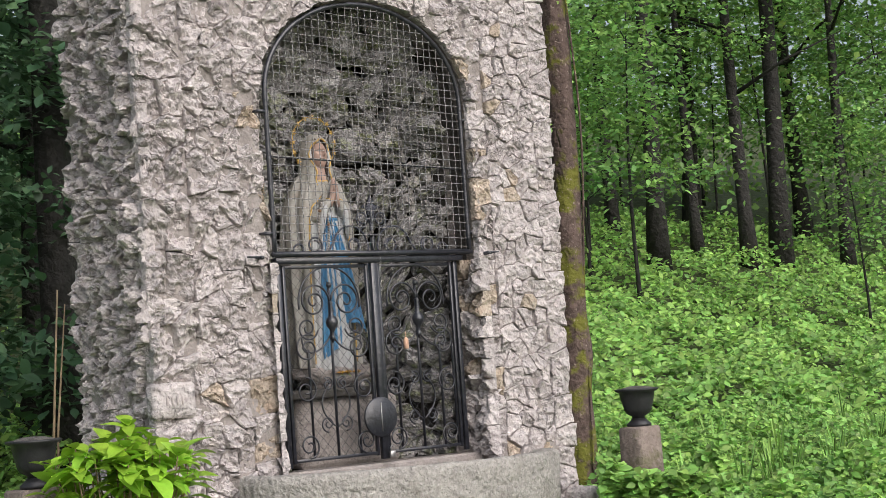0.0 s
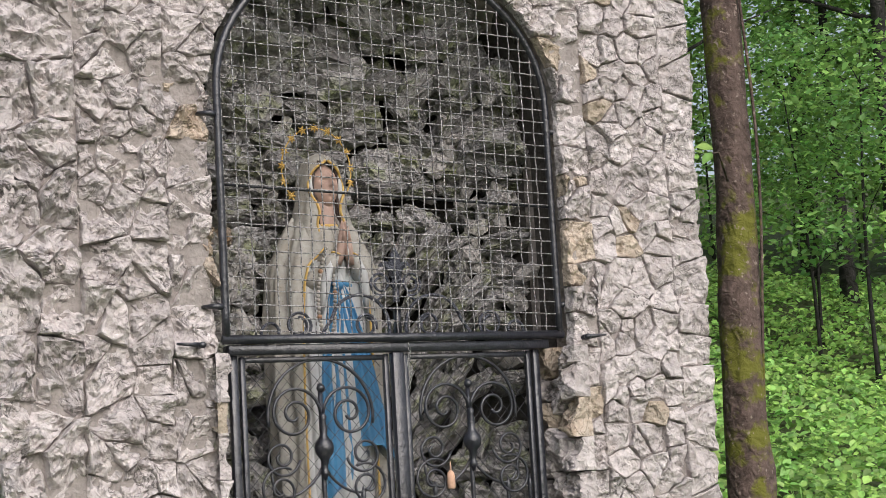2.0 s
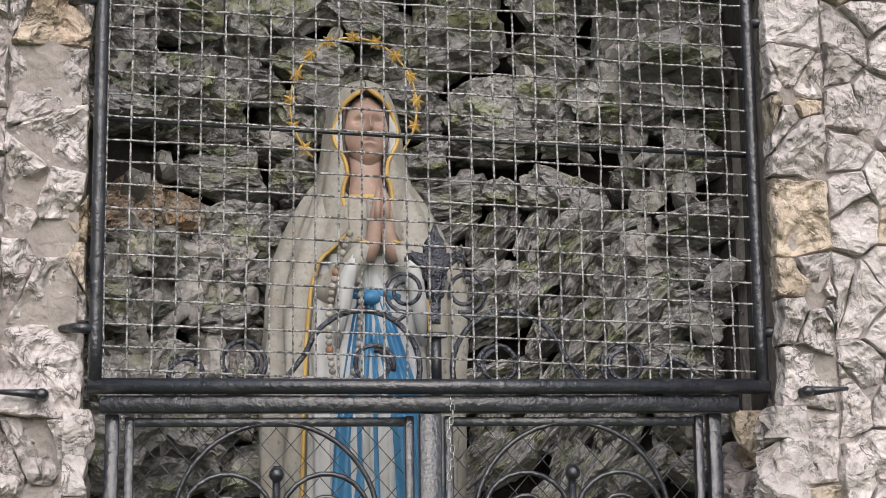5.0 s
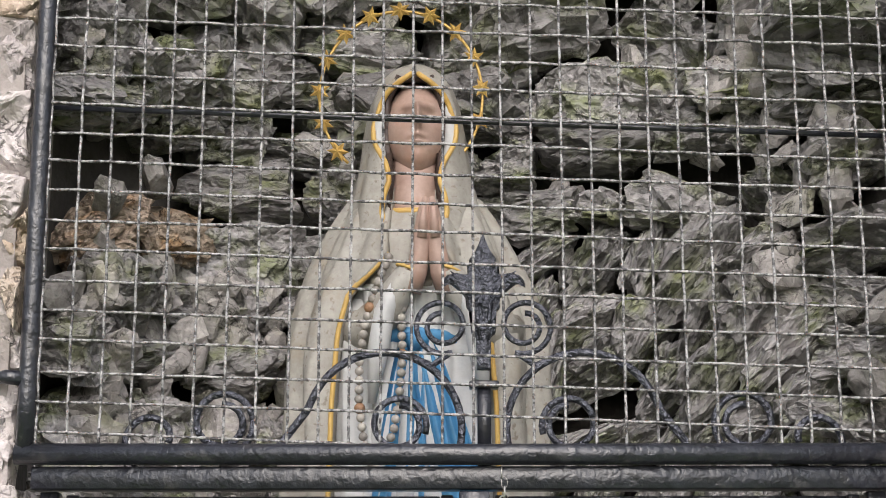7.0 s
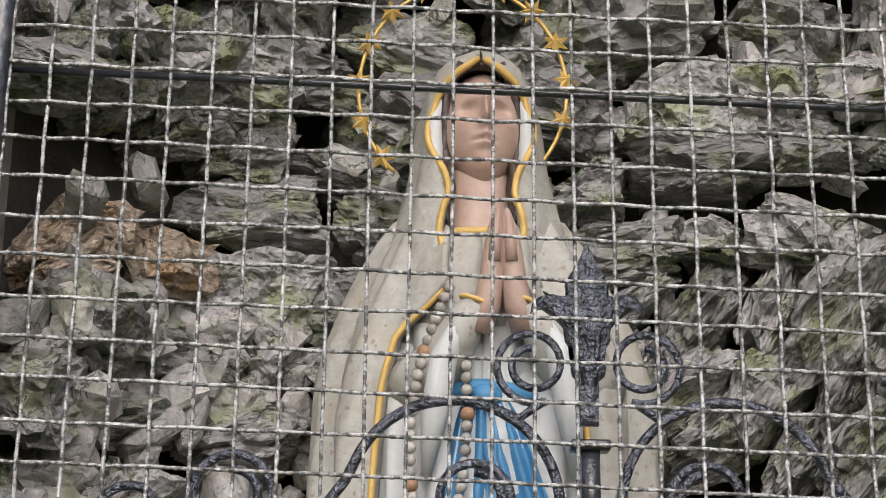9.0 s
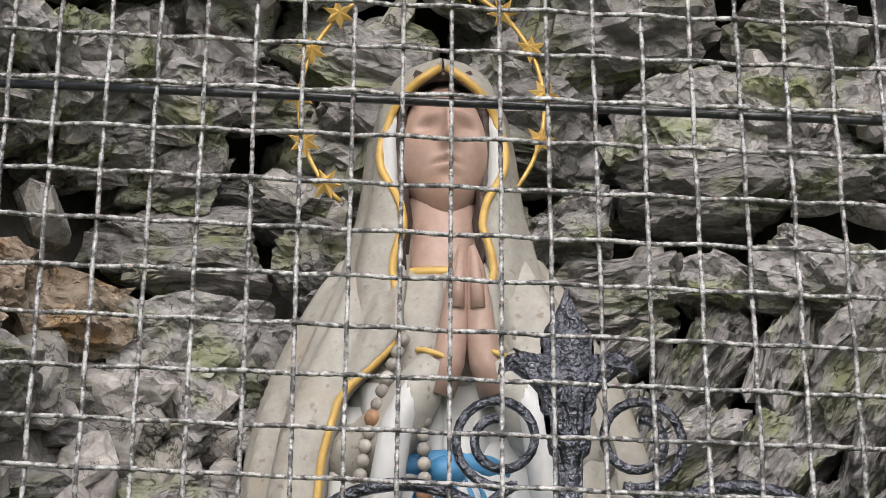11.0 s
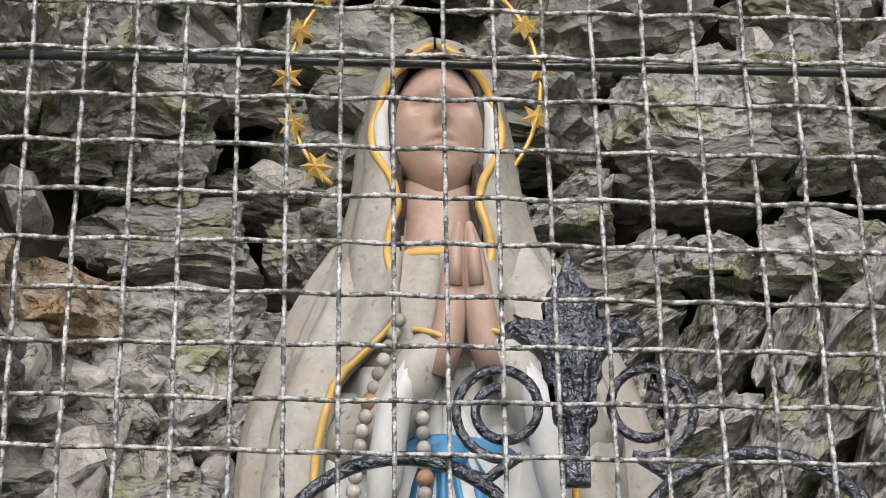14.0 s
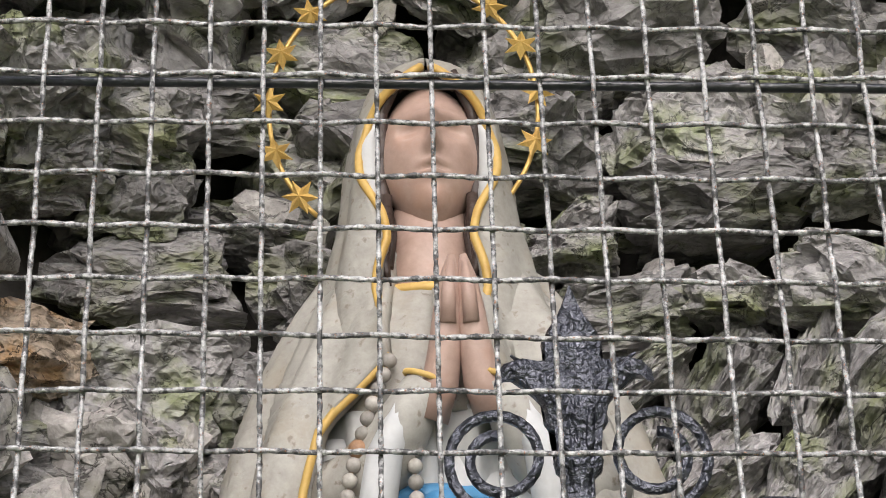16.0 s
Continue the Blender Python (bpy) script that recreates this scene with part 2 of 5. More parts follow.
def block(x0, x1, y0, y1, z0, z1, bevel=0.0, rough=0.0):
    bm = bmesh.new()
    bmesh.ops.create_cube(bm, size=1)
    for v in bm.verts:
        v.co = Vector((x0 + (v.co.x + 0.5) * (x1 - x0), y0 + (v.co.y + 0.5) * (y1 - y0), z0 + (v.co.z + 0.5) * (z1 - z0)))
    if bevel:
        bmesh.ops.bevel(bm, geom=bm.edges[:], offset=bevel, segments=1, affect="EDGES")
    if rough:
        bmesh.ops.subdivide_edges(bm, edges=bm.edges[:], cuts=3, use_grid_fill=True)
        for v in bm.verts:
            v.co += noise.noise_vector(v.co * 9) * rough
    bm.verts.index_update()
    out = [tuple(v.co) for v in bm.verts], [tuple(v.index for v in f.verts) for f in bm.faces]
    bm.free()
    return out


def tube(points, radius, sides=6, closed=False, flat=1.0):
    """A tube along points; radius may be a list. flat: thickness along y as a share of the width."""
    P = np.array(points, float)
    n = len(P)
    R = np.broadcast_to(np.array(radius, float), (n,))
    tan = np.roll(P, -1, 0) - np.roll(P, 1, 0) if closed else np.gradient(P, axis=0)
    tan /= np.linalg.norm(tan, axis=1, keepdims=True) + 1e-12
    ref = np.array([0.0, 1.0, 0.0]) if np.abs(tan[:, 1]).max() < 0.9 else np.array([0.31, 0.2, 0.93])
    side = np.cross(tan, ref)
    side /= np.linalg.norm(side, axis=1, keepdims=True) + 1e-12
    up = np.cross(side, tan)
    a = np.linspace(0, 2 * np.pi, sides, endpoint=False) + np.pi / sides
    V = P[:, None] + R[:, None, None] * (np.cos(a)[None, :, None] * side[:, None] + flat * np.sin(a)[None, :, None] * up[:, None])
    F = []
    for i in range(n if closed else n - 1):
        j = (i + 1) % n
        for k in range(sides):
            l = (k + 1) % sides
            F.append((i * sides + k, i * sides + l, j * sides + l, j * sides + k))
    if not closed:
        F += [tuple(range(sides))[::-1], tuple((n - 1) * sides + k for k in range(sides))]
    return [tuple(v) for v in V.reshape(-1, 3)], F


def lathe(profile, sides=24, at=(0, 0, 0)):
    V, F = [], []
    for r, z in profile:
        for k in range(sides):
            a = 2 * math.pi * k / sides
            V.append((at[0] + r * math.cos(a), at[1] + r * math.sin(a), at[2] + z))
    for i in range(len(profile) - 1):
        for k in range(sides):
            l = (k + 1) % sides
            F.append((i * sides + k, i * sides + l, (i + 1) * sides + l, (i + 1) * sides + k))
    F += [tuple(range(sides))[::-1], tuple((len(profile) - 1) * sides + k for k in range(sides))]
    return V, F


def ball(at, r, seg=12, rings=8, stretch=1.0):
    prof = [(max(1e-4, r * math.sin(math.pi * i / rings)), -r * stretch * math.cos(math.pi * i / rings)) for i in range(rings + 1)]
    return lathe(prof, seg, at)


def spiral(cx, cz, r0, r1, a0, turns, n=28, y=0.0):
    """A flat scroll in the x-z plane, from radius r0 to r1, starting at angle a0 in degrees."""
    return [(cx + (r0 + (r1 - r0) * i / n) * math.cos(radians(a0 + 360 * turns * i / n)), y,
             cz + (r0 + (r1 - r0) * i / n) * math.sin(radians(a0 + 360 * turns * i / n))) for i in range(n + 1)]


def ico(sub):
    bm = bmesh.new()
    bmesh.ops.create_icosphere(bm, subdivisions=sub, radius=1)
    out = np.array([v.co[:] for v in bm.verts]), [tuple(v.index for v in f.verts) for f in bm.faces]
    bm.free()
    return out


ICO2, ICO3, ICO4 = ico(2), ico(3), ico(4)


def rock_shape(rng, base, square=0.62, cuts=11):
    """A broken block of tufa: a rounded box cut by random planes, split by cracks and worn in thin beds."""
    p, f = base
    p = np.sign(p) * np.abs(p) ** square
    p /= np.abs(p).max()
    for _ in range(cuts):
        n = rng.normal(size=3)
        n /= np.linalg.norm(n)
        over = p @ n - rng.uniform(0.62, 0.98)
        p -= np.clip(over, 0, None)[:, None] * n * 0.96
    off = Vector(rng.uniform(-50, 50, 3))
    k = []
    for v in p:
        q = Vector(v)
        near, _ = noise.voronoi(q * 1.15 + off)
        split = max(0.0, 0.16 - (near[1] - near[0])) / 0.16
        chip = abs(noise.noise(q * 2.6 - off)) + 0.45 * abs(noise.noise(q * 5.7 + off))
        bed = (v[2] * 2.4 + 0.9 * noise.noise(q * 0.8 + off)) % 1.0
        k.append(0.16 * noise.fractal(q * 1.9 + off, 0.8, 2.2, 5) - 0.24 * chip - 0.22 * split ** 2 + 0.09 * bed
                 - 0.5 * max(0.0, noise.noise(q * 1.7 - off * 0.5) - 0.33))
    return p * (1.08 + np.array(k))[:, None], f


# ---- ground: one sheet that climbs from the path in front to the wooded slope behind ----
def ground_z(x, y):
    front = 0.075 * min(y, 0.0)
    back = 0.02 * max(y, 0.0) + 0.0135 * max(min(y, 16.0) - 1.0, 0.0) ** 2 * (0.55 + 0.45 / (1 + math.exp(-(x - 3) / 2)))
    far = 0.24 * max(y - 16.0, 0.0) if y < 60 else 0.24 * 44 + 0.02 * (y - 60)
    swell = 0.07 * noise.noise(Vector((x * 0.35, y * 0.35, 0.3))) + 0.25 * noise.noise(Vector((x * 0.06, y * 0.06, 4.1))) * min(1.0, abs(y) / 8)
    flat = 1 - math.exp(-(x * x + (y - 0.4) ** 2) / 6.0)
    return front + back + far + swell * flat - 0.02


def build_ground():
    def steps(n, reach):
        s = np.linspace(-1, 1, n)
        return np.sign(s) * (0.10 * np.abs(s) + 0.90 * np.abs(s) ** 4) * reach
    xs, ys = steps(150, 700), steps(150, 700)
    V = [(x, y, ground_z(x, y)) for y in ys for x in xs]
    n = len(xs)
    F = [(j * n + i, j * n + i + 1, (j + 1) * n + i + 1, (j + 1) * n + i) for j in range(len(ys) - 1) for i in range(n - 1)]
    tagged(part("ground", (V, F), EARTH), "dark forest soil covered by low green plants", "ground", kind="structure")


build_ground()

# ---- chapel ----
HALF, SPRING, RISE, SILL = 0.6085, 2.49, 0.49, 0.64    # opening: half width, spring line, rise of the arch, sill
TOP = 3.75


def face_y(x):
    """Front of the rubble facing; the facade stands a little askew to the grille."""
    return 0.015 - 0.05 * (x + 0.9)


def arch_z(x, grow=0.0):
    a, b = HALF + grow, RISE + grow
    return SPRING + b * math.sqrt(max(0.0, 1 - (x / a) ** 2))


chapel = thing("chapel", (0, 0.5, -0.05), "small grotto chapel of pale rubble limestone with arched niche", "chapel", kind="structure")


def world_part(name, shape, mat, parent, label="", smooth=True):
    """A part given in world coordinates under a parent that only has a place."""
    return part(name, moved(shape, -Vector(parent.location)), mat, parent, label, smooth)


# mortar body: two piers, the wall over the arch, sides and back
def pier(x0, x1, y1=1.25):
    xs = np.linspace(x0, x1, 4)
    V, F = [], []
    for x in xs:
        for y in (face_y(x) + 0.026, y1):
            for z in (-0.4, TOP):
                V.append((x, y, z))
    for i in range(3):
        a, b = i * 4, (i + 1) * 4
        F += [(a, b, b + 1, a + 1), (a + 2, a + 3, b + 3, b + 2), (a + 1, b + 1, b + 3, a + 3), (a, a + 2, b + 2, b)]
    F += [(0, 1, 3, 2), (12, 14, 15, 13)]
    return V, F


world_part("wall_left", pier(-1.262, -HALF - 0.035, 0.80), MORTAR, chapel, smooth=False)
world_part("wall_right", pier(HALF + 0.035, 1.165), MORTAR, chapel, smooth=False)


def over_arch():
    xs = np.linspace(-HALF - 0.035, HALF + 0.035, 41)
    V, F = [], []
    for x in xs:
        z = arch_z(x, 0.035)
        for y in (face_y(x) + 0.026, 0.22):
            V += [(x, y, z), (x, y, TOP)]
    for i in range(40):
        a, b = i * 4, (i + 1) * 4
        F += [(a, b, b + 1, a + 1), (a + 2, a + 3, b + 3, b + 2), (a + 1, b + 1, b + 3, a + 3), (a, a + 2, b + 2, b)]
    F += [(0, 1, 3, 2), (160, 162, 163, 161)]
    return V, F


world_part("wall_over_arch", over_arch(), MORTAR, chapel, smooth=False)
world_part("wall_back", block(-1.0, HALF + 0.035, 0.81, 1.245, -0.4, TOP), MORTAR, chapel, smooth=False)
world_part("roof_slab", block(-1.33, 1.24, -0.12, 0.9, TOP + 0.004, TOP + 0.12, 0.02), CONCRETE, chapel, smooth=False)
world_part("sill_wall", block(-HALF - 0.03, HALF + 0.03, 0.03, 0.2, -0.4, SILL, 0.01), MORTAR, chapel, smooth=False)

# rocky apse behind the opening
AX, AY, AY0 = 0.61, 0.46, 0.12


def apse_point(a, z):
    """Place and inward normal on the apse wall at angle a (0 to pi) and height z; it closes to a half dome."""
    k = 1.0 if z < 2.35 else math.sqrt(max(0.02, 1 - ((z - 2.35) / 0.72) ** 2))
    p = Vector((AX * k * math.cos(a), AY0 + AY * k * math.sin(a), z))
    n = Vector((-math.cos(a) / AX, -math.sin(a) / AY, -0.0 if z < 2.35 else -(z - 2.35) / 0.4))
    return p, n.normalized()


def apse_shell():
    V, F = [], []
    zs = np.concatenate([np.linspace(0.3, 2.35, 8), 2.35 + 0.72 * np.sin(np.linspace(0.15, 1.55, 10))])
    for z in zs:
        for i in range(25):
            a = -0.12 + (math.pi + 0.24) * i / 24
            p, n = apse_point(a, z)
            V.append(tuple(p - n * (0.03 + 0.09 * max(0.0, math.sin(a)))))
    for j in range(len(zs) - 1):
        for i in range(24):
            F.append((j * 25 + i, (j + 1) * 25 + i, (j + 1) * 25 + i + 1, j * 25 + i + 1))
    return V, F


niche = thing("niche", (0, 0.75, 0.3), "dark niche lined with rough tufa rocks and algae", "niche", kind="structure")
# lining and floor carry painted shade, so gaps between rocks read black
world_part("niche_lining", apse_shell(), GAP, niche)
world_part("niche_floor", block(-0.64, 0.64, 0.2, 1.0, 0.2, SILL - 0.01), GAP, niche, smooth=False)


def dome_crown():
    V, F = [], []
    for i in range(13):
        x = -HALF - 0.06 + (2 * HALF + 0.12) * i / 12
        for y in (0.2, 1.0):
            V.append((x, y, 3.08))
    for i in range(12):
        F.append((2 * i, 2 * i + 1, 2 * i + 3, 2 * i + 2))
    return V, F


# vault sheet in the same painted shade colour
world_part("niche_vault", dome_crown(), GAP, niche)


def build_rocks():
    rng = np.random.default_rng(5)
    blocks = [mesh_of("rock", *rock_shape(rng, ICO4), ROCK, None, False) for _ in range(16)]
    blades = [mesh_of("rock", *rock_shape(rng, ICO4, 0.8, 14), ROCK, None, False) for _ in range(6)]
    rusty = [mesh_of("rock", *rock_shape(rng, ICO4), OCHRE_ROCK, None, False) for _ in range(2)]
    simple = [mesh_of("rock", *rock_shape(rng, ICO3), ROCK, None, False) for _ in range(10)]
    chips = [rock_shape(rng, ICO2) for _ in range(8)]
    base = thing("niche_base", (0, 0.75, 0.3), "dark rough tufa rocks lining the lower niche", "niche", kind="structure")

    def seat(mesh, owner, a, z, out, half, roll, wobble):
        p, n = apse_point(a, z)
        across = Vector((-n.y, n.x, 0)).normalized()
        up = across.cross(n) * -1
        if up.z < 0:
            up = -up
        turn = Matrix((across, n, up)).transposed().to_4x4()
        m = Matrix.Translation(p + n * out) @ turn @ Euler((rng.uniform(-wobble, wobble), roll + rng.uniform(-wobble, wobble), rng.uniform(-wobble, wobble))).to_matrix().to_4x4()
        flip = rng.choice((-1, 1), 3)
        link("rock", mesh, owner, m=Matrix.Translation(-Vector(owner.location)) @ m @ Matrix.Diagonal((*(flip * half), 1)))

    # coursed blocks up to the spring of the vault, slanting blades low in the right half
    z = 0.68
    while z < 2.36:
        low = z < 1.60
        high = rng.uniform(0.045, 0.062)
        a = 0.13 + rng.uniform(0, 0.1)
        while a < math.pi - 0.22:
            bladed = 0.25 < a < 1.35 and 1.3 < z < 2.12
            wide = rng.uniform(0.045, 0.062) if bladed else rng.uniform(0.055, 0.105)
            # arc length of the elliptic wall for that width
            run = math.hypot(AX * math.sin(a), AY * math.cos(a))
            mid = a + wide / run
            out = rng.uniform(-0.035, 0.03)
            if rng.uniform() > 0.05:
                kind = simple if low else (blades if bladed else blocks)
                if 2.55 < mid < 2.85 and 2.02 < z < 2.14:
                    kind = rusty
                half = (0.040 * rng.uniform(0.8, 1.25), 0.085, 0.105 * rng.uniform(0.8, 1.2)) if bladed else (wide * 1.12, rng.uniform(0.07, 0.11), high * rng.uniform(0.95, 1.3))
                seat(kind[int(rng.integers(len(kind)))], base if low else niche, mid, z + rng.uniform(-0.018, 0.018), out + (0.03 if bladed else 0.0), half,
                     rng.uniform(0.45, 0.95) if bladed else rng.normal() * 0.16, 0.22)
            a = mid + wide / run * 0.92
        z += high * 1.85
    # boulders of the half dome
    z = 2.37
    while z < 3.02:
        k = math.sqrt(max(0.02, 1 - ((z - 2.35) / 0.72) ** 2))
        n = max(3, int(1.75 * k / 0.19))
        shift = rng.uniform(0, 1)
        for i in range(n):
            a = 0.12 + (math.pi - 0.24) * (i + shift * 0.9 + rng.uniform(-0.2, 0.2)) / n
            s = rng.uniform(0.075, 0.125)
            seat((blocks if z < 2.62 else simple)[int(rng.integers(10))], niche, a, z + rng.uniform(-0.03, 0.03), rng.uniform(-0.03, 0.05), (s * 1.15, s, s * rng.uniform(0.6, 1.0)),
                 rng.normal() * 0.4, 0.4)
        z += 0.105
    # broken chips wedged in the gaps
    rest = []
    for _ in range(240):
        a, z = rng.uniform(0.1, math.pi - 0.1), rng.uniform(1.62, 2.6)
        if rng.uniform() < 0.45:
            a, z = rng.uniform(2.2, 2.95), rng.uniform(1.62, 2.02)
        p, nrm = apse_point(a, z)
        p = p + nrm * rng.uniform(0.0, 0.06)
        s = rng.uniform(0.02, 0.04)
        m = Matrix.Translation(p) @ Euler(rng.uniform(0, 6.28, 3)).to_matrix().to_4x4() @ Matrix.Diagonal((s * 1.4, s, s * 0.65, 1))
        v, f = chips[int(rng.integers(8))]
        rest.append(([tuple(m @ Vector(q) - Vector(niche.location)) for q in v], f))
    tagged(part("rubble", joined(rest), RUBBLE, niche, "", False), kind="stuff")


build_rocks()


# ---- rubble facing: cells of an uneven mosaic, each stone with its own relief ----
def clip(poly, nx, nz, d):
    """Keeps the part of a convex polygon where nx * x + nz * z <= d."""
    out = []
    for i, (ax, az) in enumerate(poly):
        bx, bz = poly[(i + 1) % len(poly)]
        da, db = nx * ax + nz * az - d, nx * bx + nz * bz - d
        if da <= 0:
            out.append((ax, az))
        if da * db < 0:
            t = da / (da - db)
            out.append((ax + (bx - ax) * t, az + (bz - az) * t))
    return out


def mosaic(rng, x0, x1, z0, z1, sx, sz, jitter=0.36, opening=False, holes=()):
    seeds = []
    nz = max(1, round((z1 - z0) / sz))
    for j in range(nz):
        nx = max(1, round((x1 - x0) / sx * rng.uniform(0.8, 1.2)))
        for i in range(nx):
            seeds.append((x0 + (x1 - x0) * (i + 0.5 + rng.uniform(-jitter, jitter)) / nx, z0 + (z1 - z0) * (j + 0.5 + rng.uniform(-jitter, jitter)) / nz))
    for hx, hz, hr in holes:
        seeds = [q for q in seeds if math.hypot(q[0] - hx, q[1] - hz) > 2.0 * hr]
        seeds += [(hx + 1.9 * hr * math.cos(a), hz + 1.7 * hr * math.sin(a)) for a in (0.4, 1.5, 2.6, 3.7, 4.8, 5.7)] + [(hx, hz)]
    cells = []
    reach = 3.2 * max(sx, sz)
    for a, (x, z) in enumerate(seeds):
        poly = [(x0, z0), (x1, z0), (x1, z1), (x0, z1)]
        for b, (u, v) in enumerate(seeds):
            if a != b and abs(u - x) < reach and abs(v - z) < reach and poly:
                nx_, nz_ = u - x, v - z
                poly = clip(poly, nx_, nz_, (u * u + v * v - x * x - z * z) / 2)
        if opening and poly:
            g = HALF + 0.02
            if z <= SPRING:
                poly = clip(poly, -1, 0, -g) if x > 0 else clip(poly, 1, 0, -g)
            else:
                t = math.atan2((z - SPRING) / RISE, x / HALF)
                px, pz = g * math.cos(t), SPRING + (RISE + 0.02) * math.sin(t)
                nx_, nz_ = math.cos(t) / HALF, math.sin(t) / RISE
                poly = clip(poly, -nx_, -nz_, -(nx_ * px + nz_ * pz))
        if len(poly) >= 3:
            area = abs(sum(poly[i][0] * poly[i - 1][1] - poly[i - 1][0] * poly[i][1] for i in range(len(poly)))) / 2
            if area > 0.0006 and not any(math.hypot(x - hx, z - hz) < 1e-6 for hx, hz, hr in holes):
                cells.append(poly)
    return cells


def stone_shape(rng, poly, place, joint, proud, roughness, per_edge=16):
    """One stone: rim sunk in the joint, a rounded shoulder and an uneven crown. place(u, v, d) gives the point d in front of the wall."""
    c = np.mean(poly, 0)
    P = np.array(poly)
    seg = np.linalg.norm(np.roll(P, -1, 0) - P, axis=1)
    size = math.sqrt(seg.sum() ** 2 / 14)
    pts = []
    for i in range(len(P)):
        a, b = P[i], P[(i + 1) % len(P)]
        k = max(1, round(per_edge * seg[i] / seg.sum()))
        for s in range(k):
            pts.append(a + (b - a) * s / k)
    pts = np.array(pts)
    off = rng.uniform(-90, 90, 3)
    pts += np.array([[noise.noise(Vector((p[0] * 26 + off[0], p[1] * 26, off[1]))), noise.noise(Vector((p[0] * 26, p[1] * 26 + off[2], 7)))] for p in pts]) * 0.006
    dist = np.linalg.norm(pts - c, axis=1, keepdims=True)
    tilt = rng.normal(size=2) * roughness * 1.2
    V, F = [], []
    n = len(pts)
    levels = ((0.0, -0.028), (0.010, proud * 0.65), (0.04, proud * 0.92), (0.12, proud), (0.22, proud), (0.33, proud), (0.45, proud), (0.58, proud), (0.72, proud), (0.86, proud))
    for share, lift in levels:
        ring = c + (pts - c) * (1 - np.minimum(0.8, joint / dist)) * (1 - share)
        for p in ring:
            q = Vector((p[0] * 11 + off[0], p[1] * 11 + off[1], off[2]))
            h = lift
            if lift > 0:
                h += roughness * (noise.fractal(q, 0.7, 2.2, 5) - 0.9 * abs(noise.noise(q * 2.3)) + 0.15) + tilt @ (p - c) / size * 0.6
                h -= 2.6 * roughness * max(0.0, noise.noise(q * 1.2 + Vector((3, 9, 1))) - 0.34)
            V.append(place(p[0], p[1], h))
    q = Vector((c[0] * 11 + off[0], c[1] * 11 + off[1], off[2]))
    V.append(place(c[0], c[1], proud * 1.05 + roughness * noise.fractal(q, 0.8, 2.2, 3)))
    top = len(levels) - 1
    for r in range(top):
        for i in range(n):
            j = (i + 1) % n
            F.append((r * n + i, r * n + j, (r + 1) * n + j, (r + 1) * n + i))
    F += [(top * n + i, top * n + (i + 1) % n, (top + 1) * n) for i in range(n)]
    return V, F


def lay(name, cells, place, parent, rng, joint, proud, roughness, per_edge=16, ochre=0.03, smooth=True, flip=False):
    for poly in cells:
        area2 = sum(poly[i - 1][0] * poly[i][1] - poly[i][0] * poly[i - 1][1] for i in range(len(poly)))
        if area2 < 0:
            poly = poly[::-1]
        shape = stone_shape(rng, poly, place, joint, proud * rng.uniform(0.7, 1.35), roughness, per_edge)
        if flip:
            shape = shape[0], [f[::-1] for f in shape[1]]
        world_part(name, shape, OCHRE if rng.uniform() < ochre else STONE, parent, smooth=smooth)


def front(u, v, d):
    return (u, face_y(u) + 0.024 - d, v)


def side_left(u, v, d):
    return (-1.262 - d, 0.06 + u, v)


def side_right(u, v, d):
    return (1.165 + d, 0.0 + u, v)


def reveal_left(u, v, d):
    return (-HALF - 0.022 + d, face_y(-HALF) + 0.0 + u, v)


def reveal_right(u, v, d):
    return (HALF + 0.022 - d, face_y(HALF) + 0.0 + u, v)


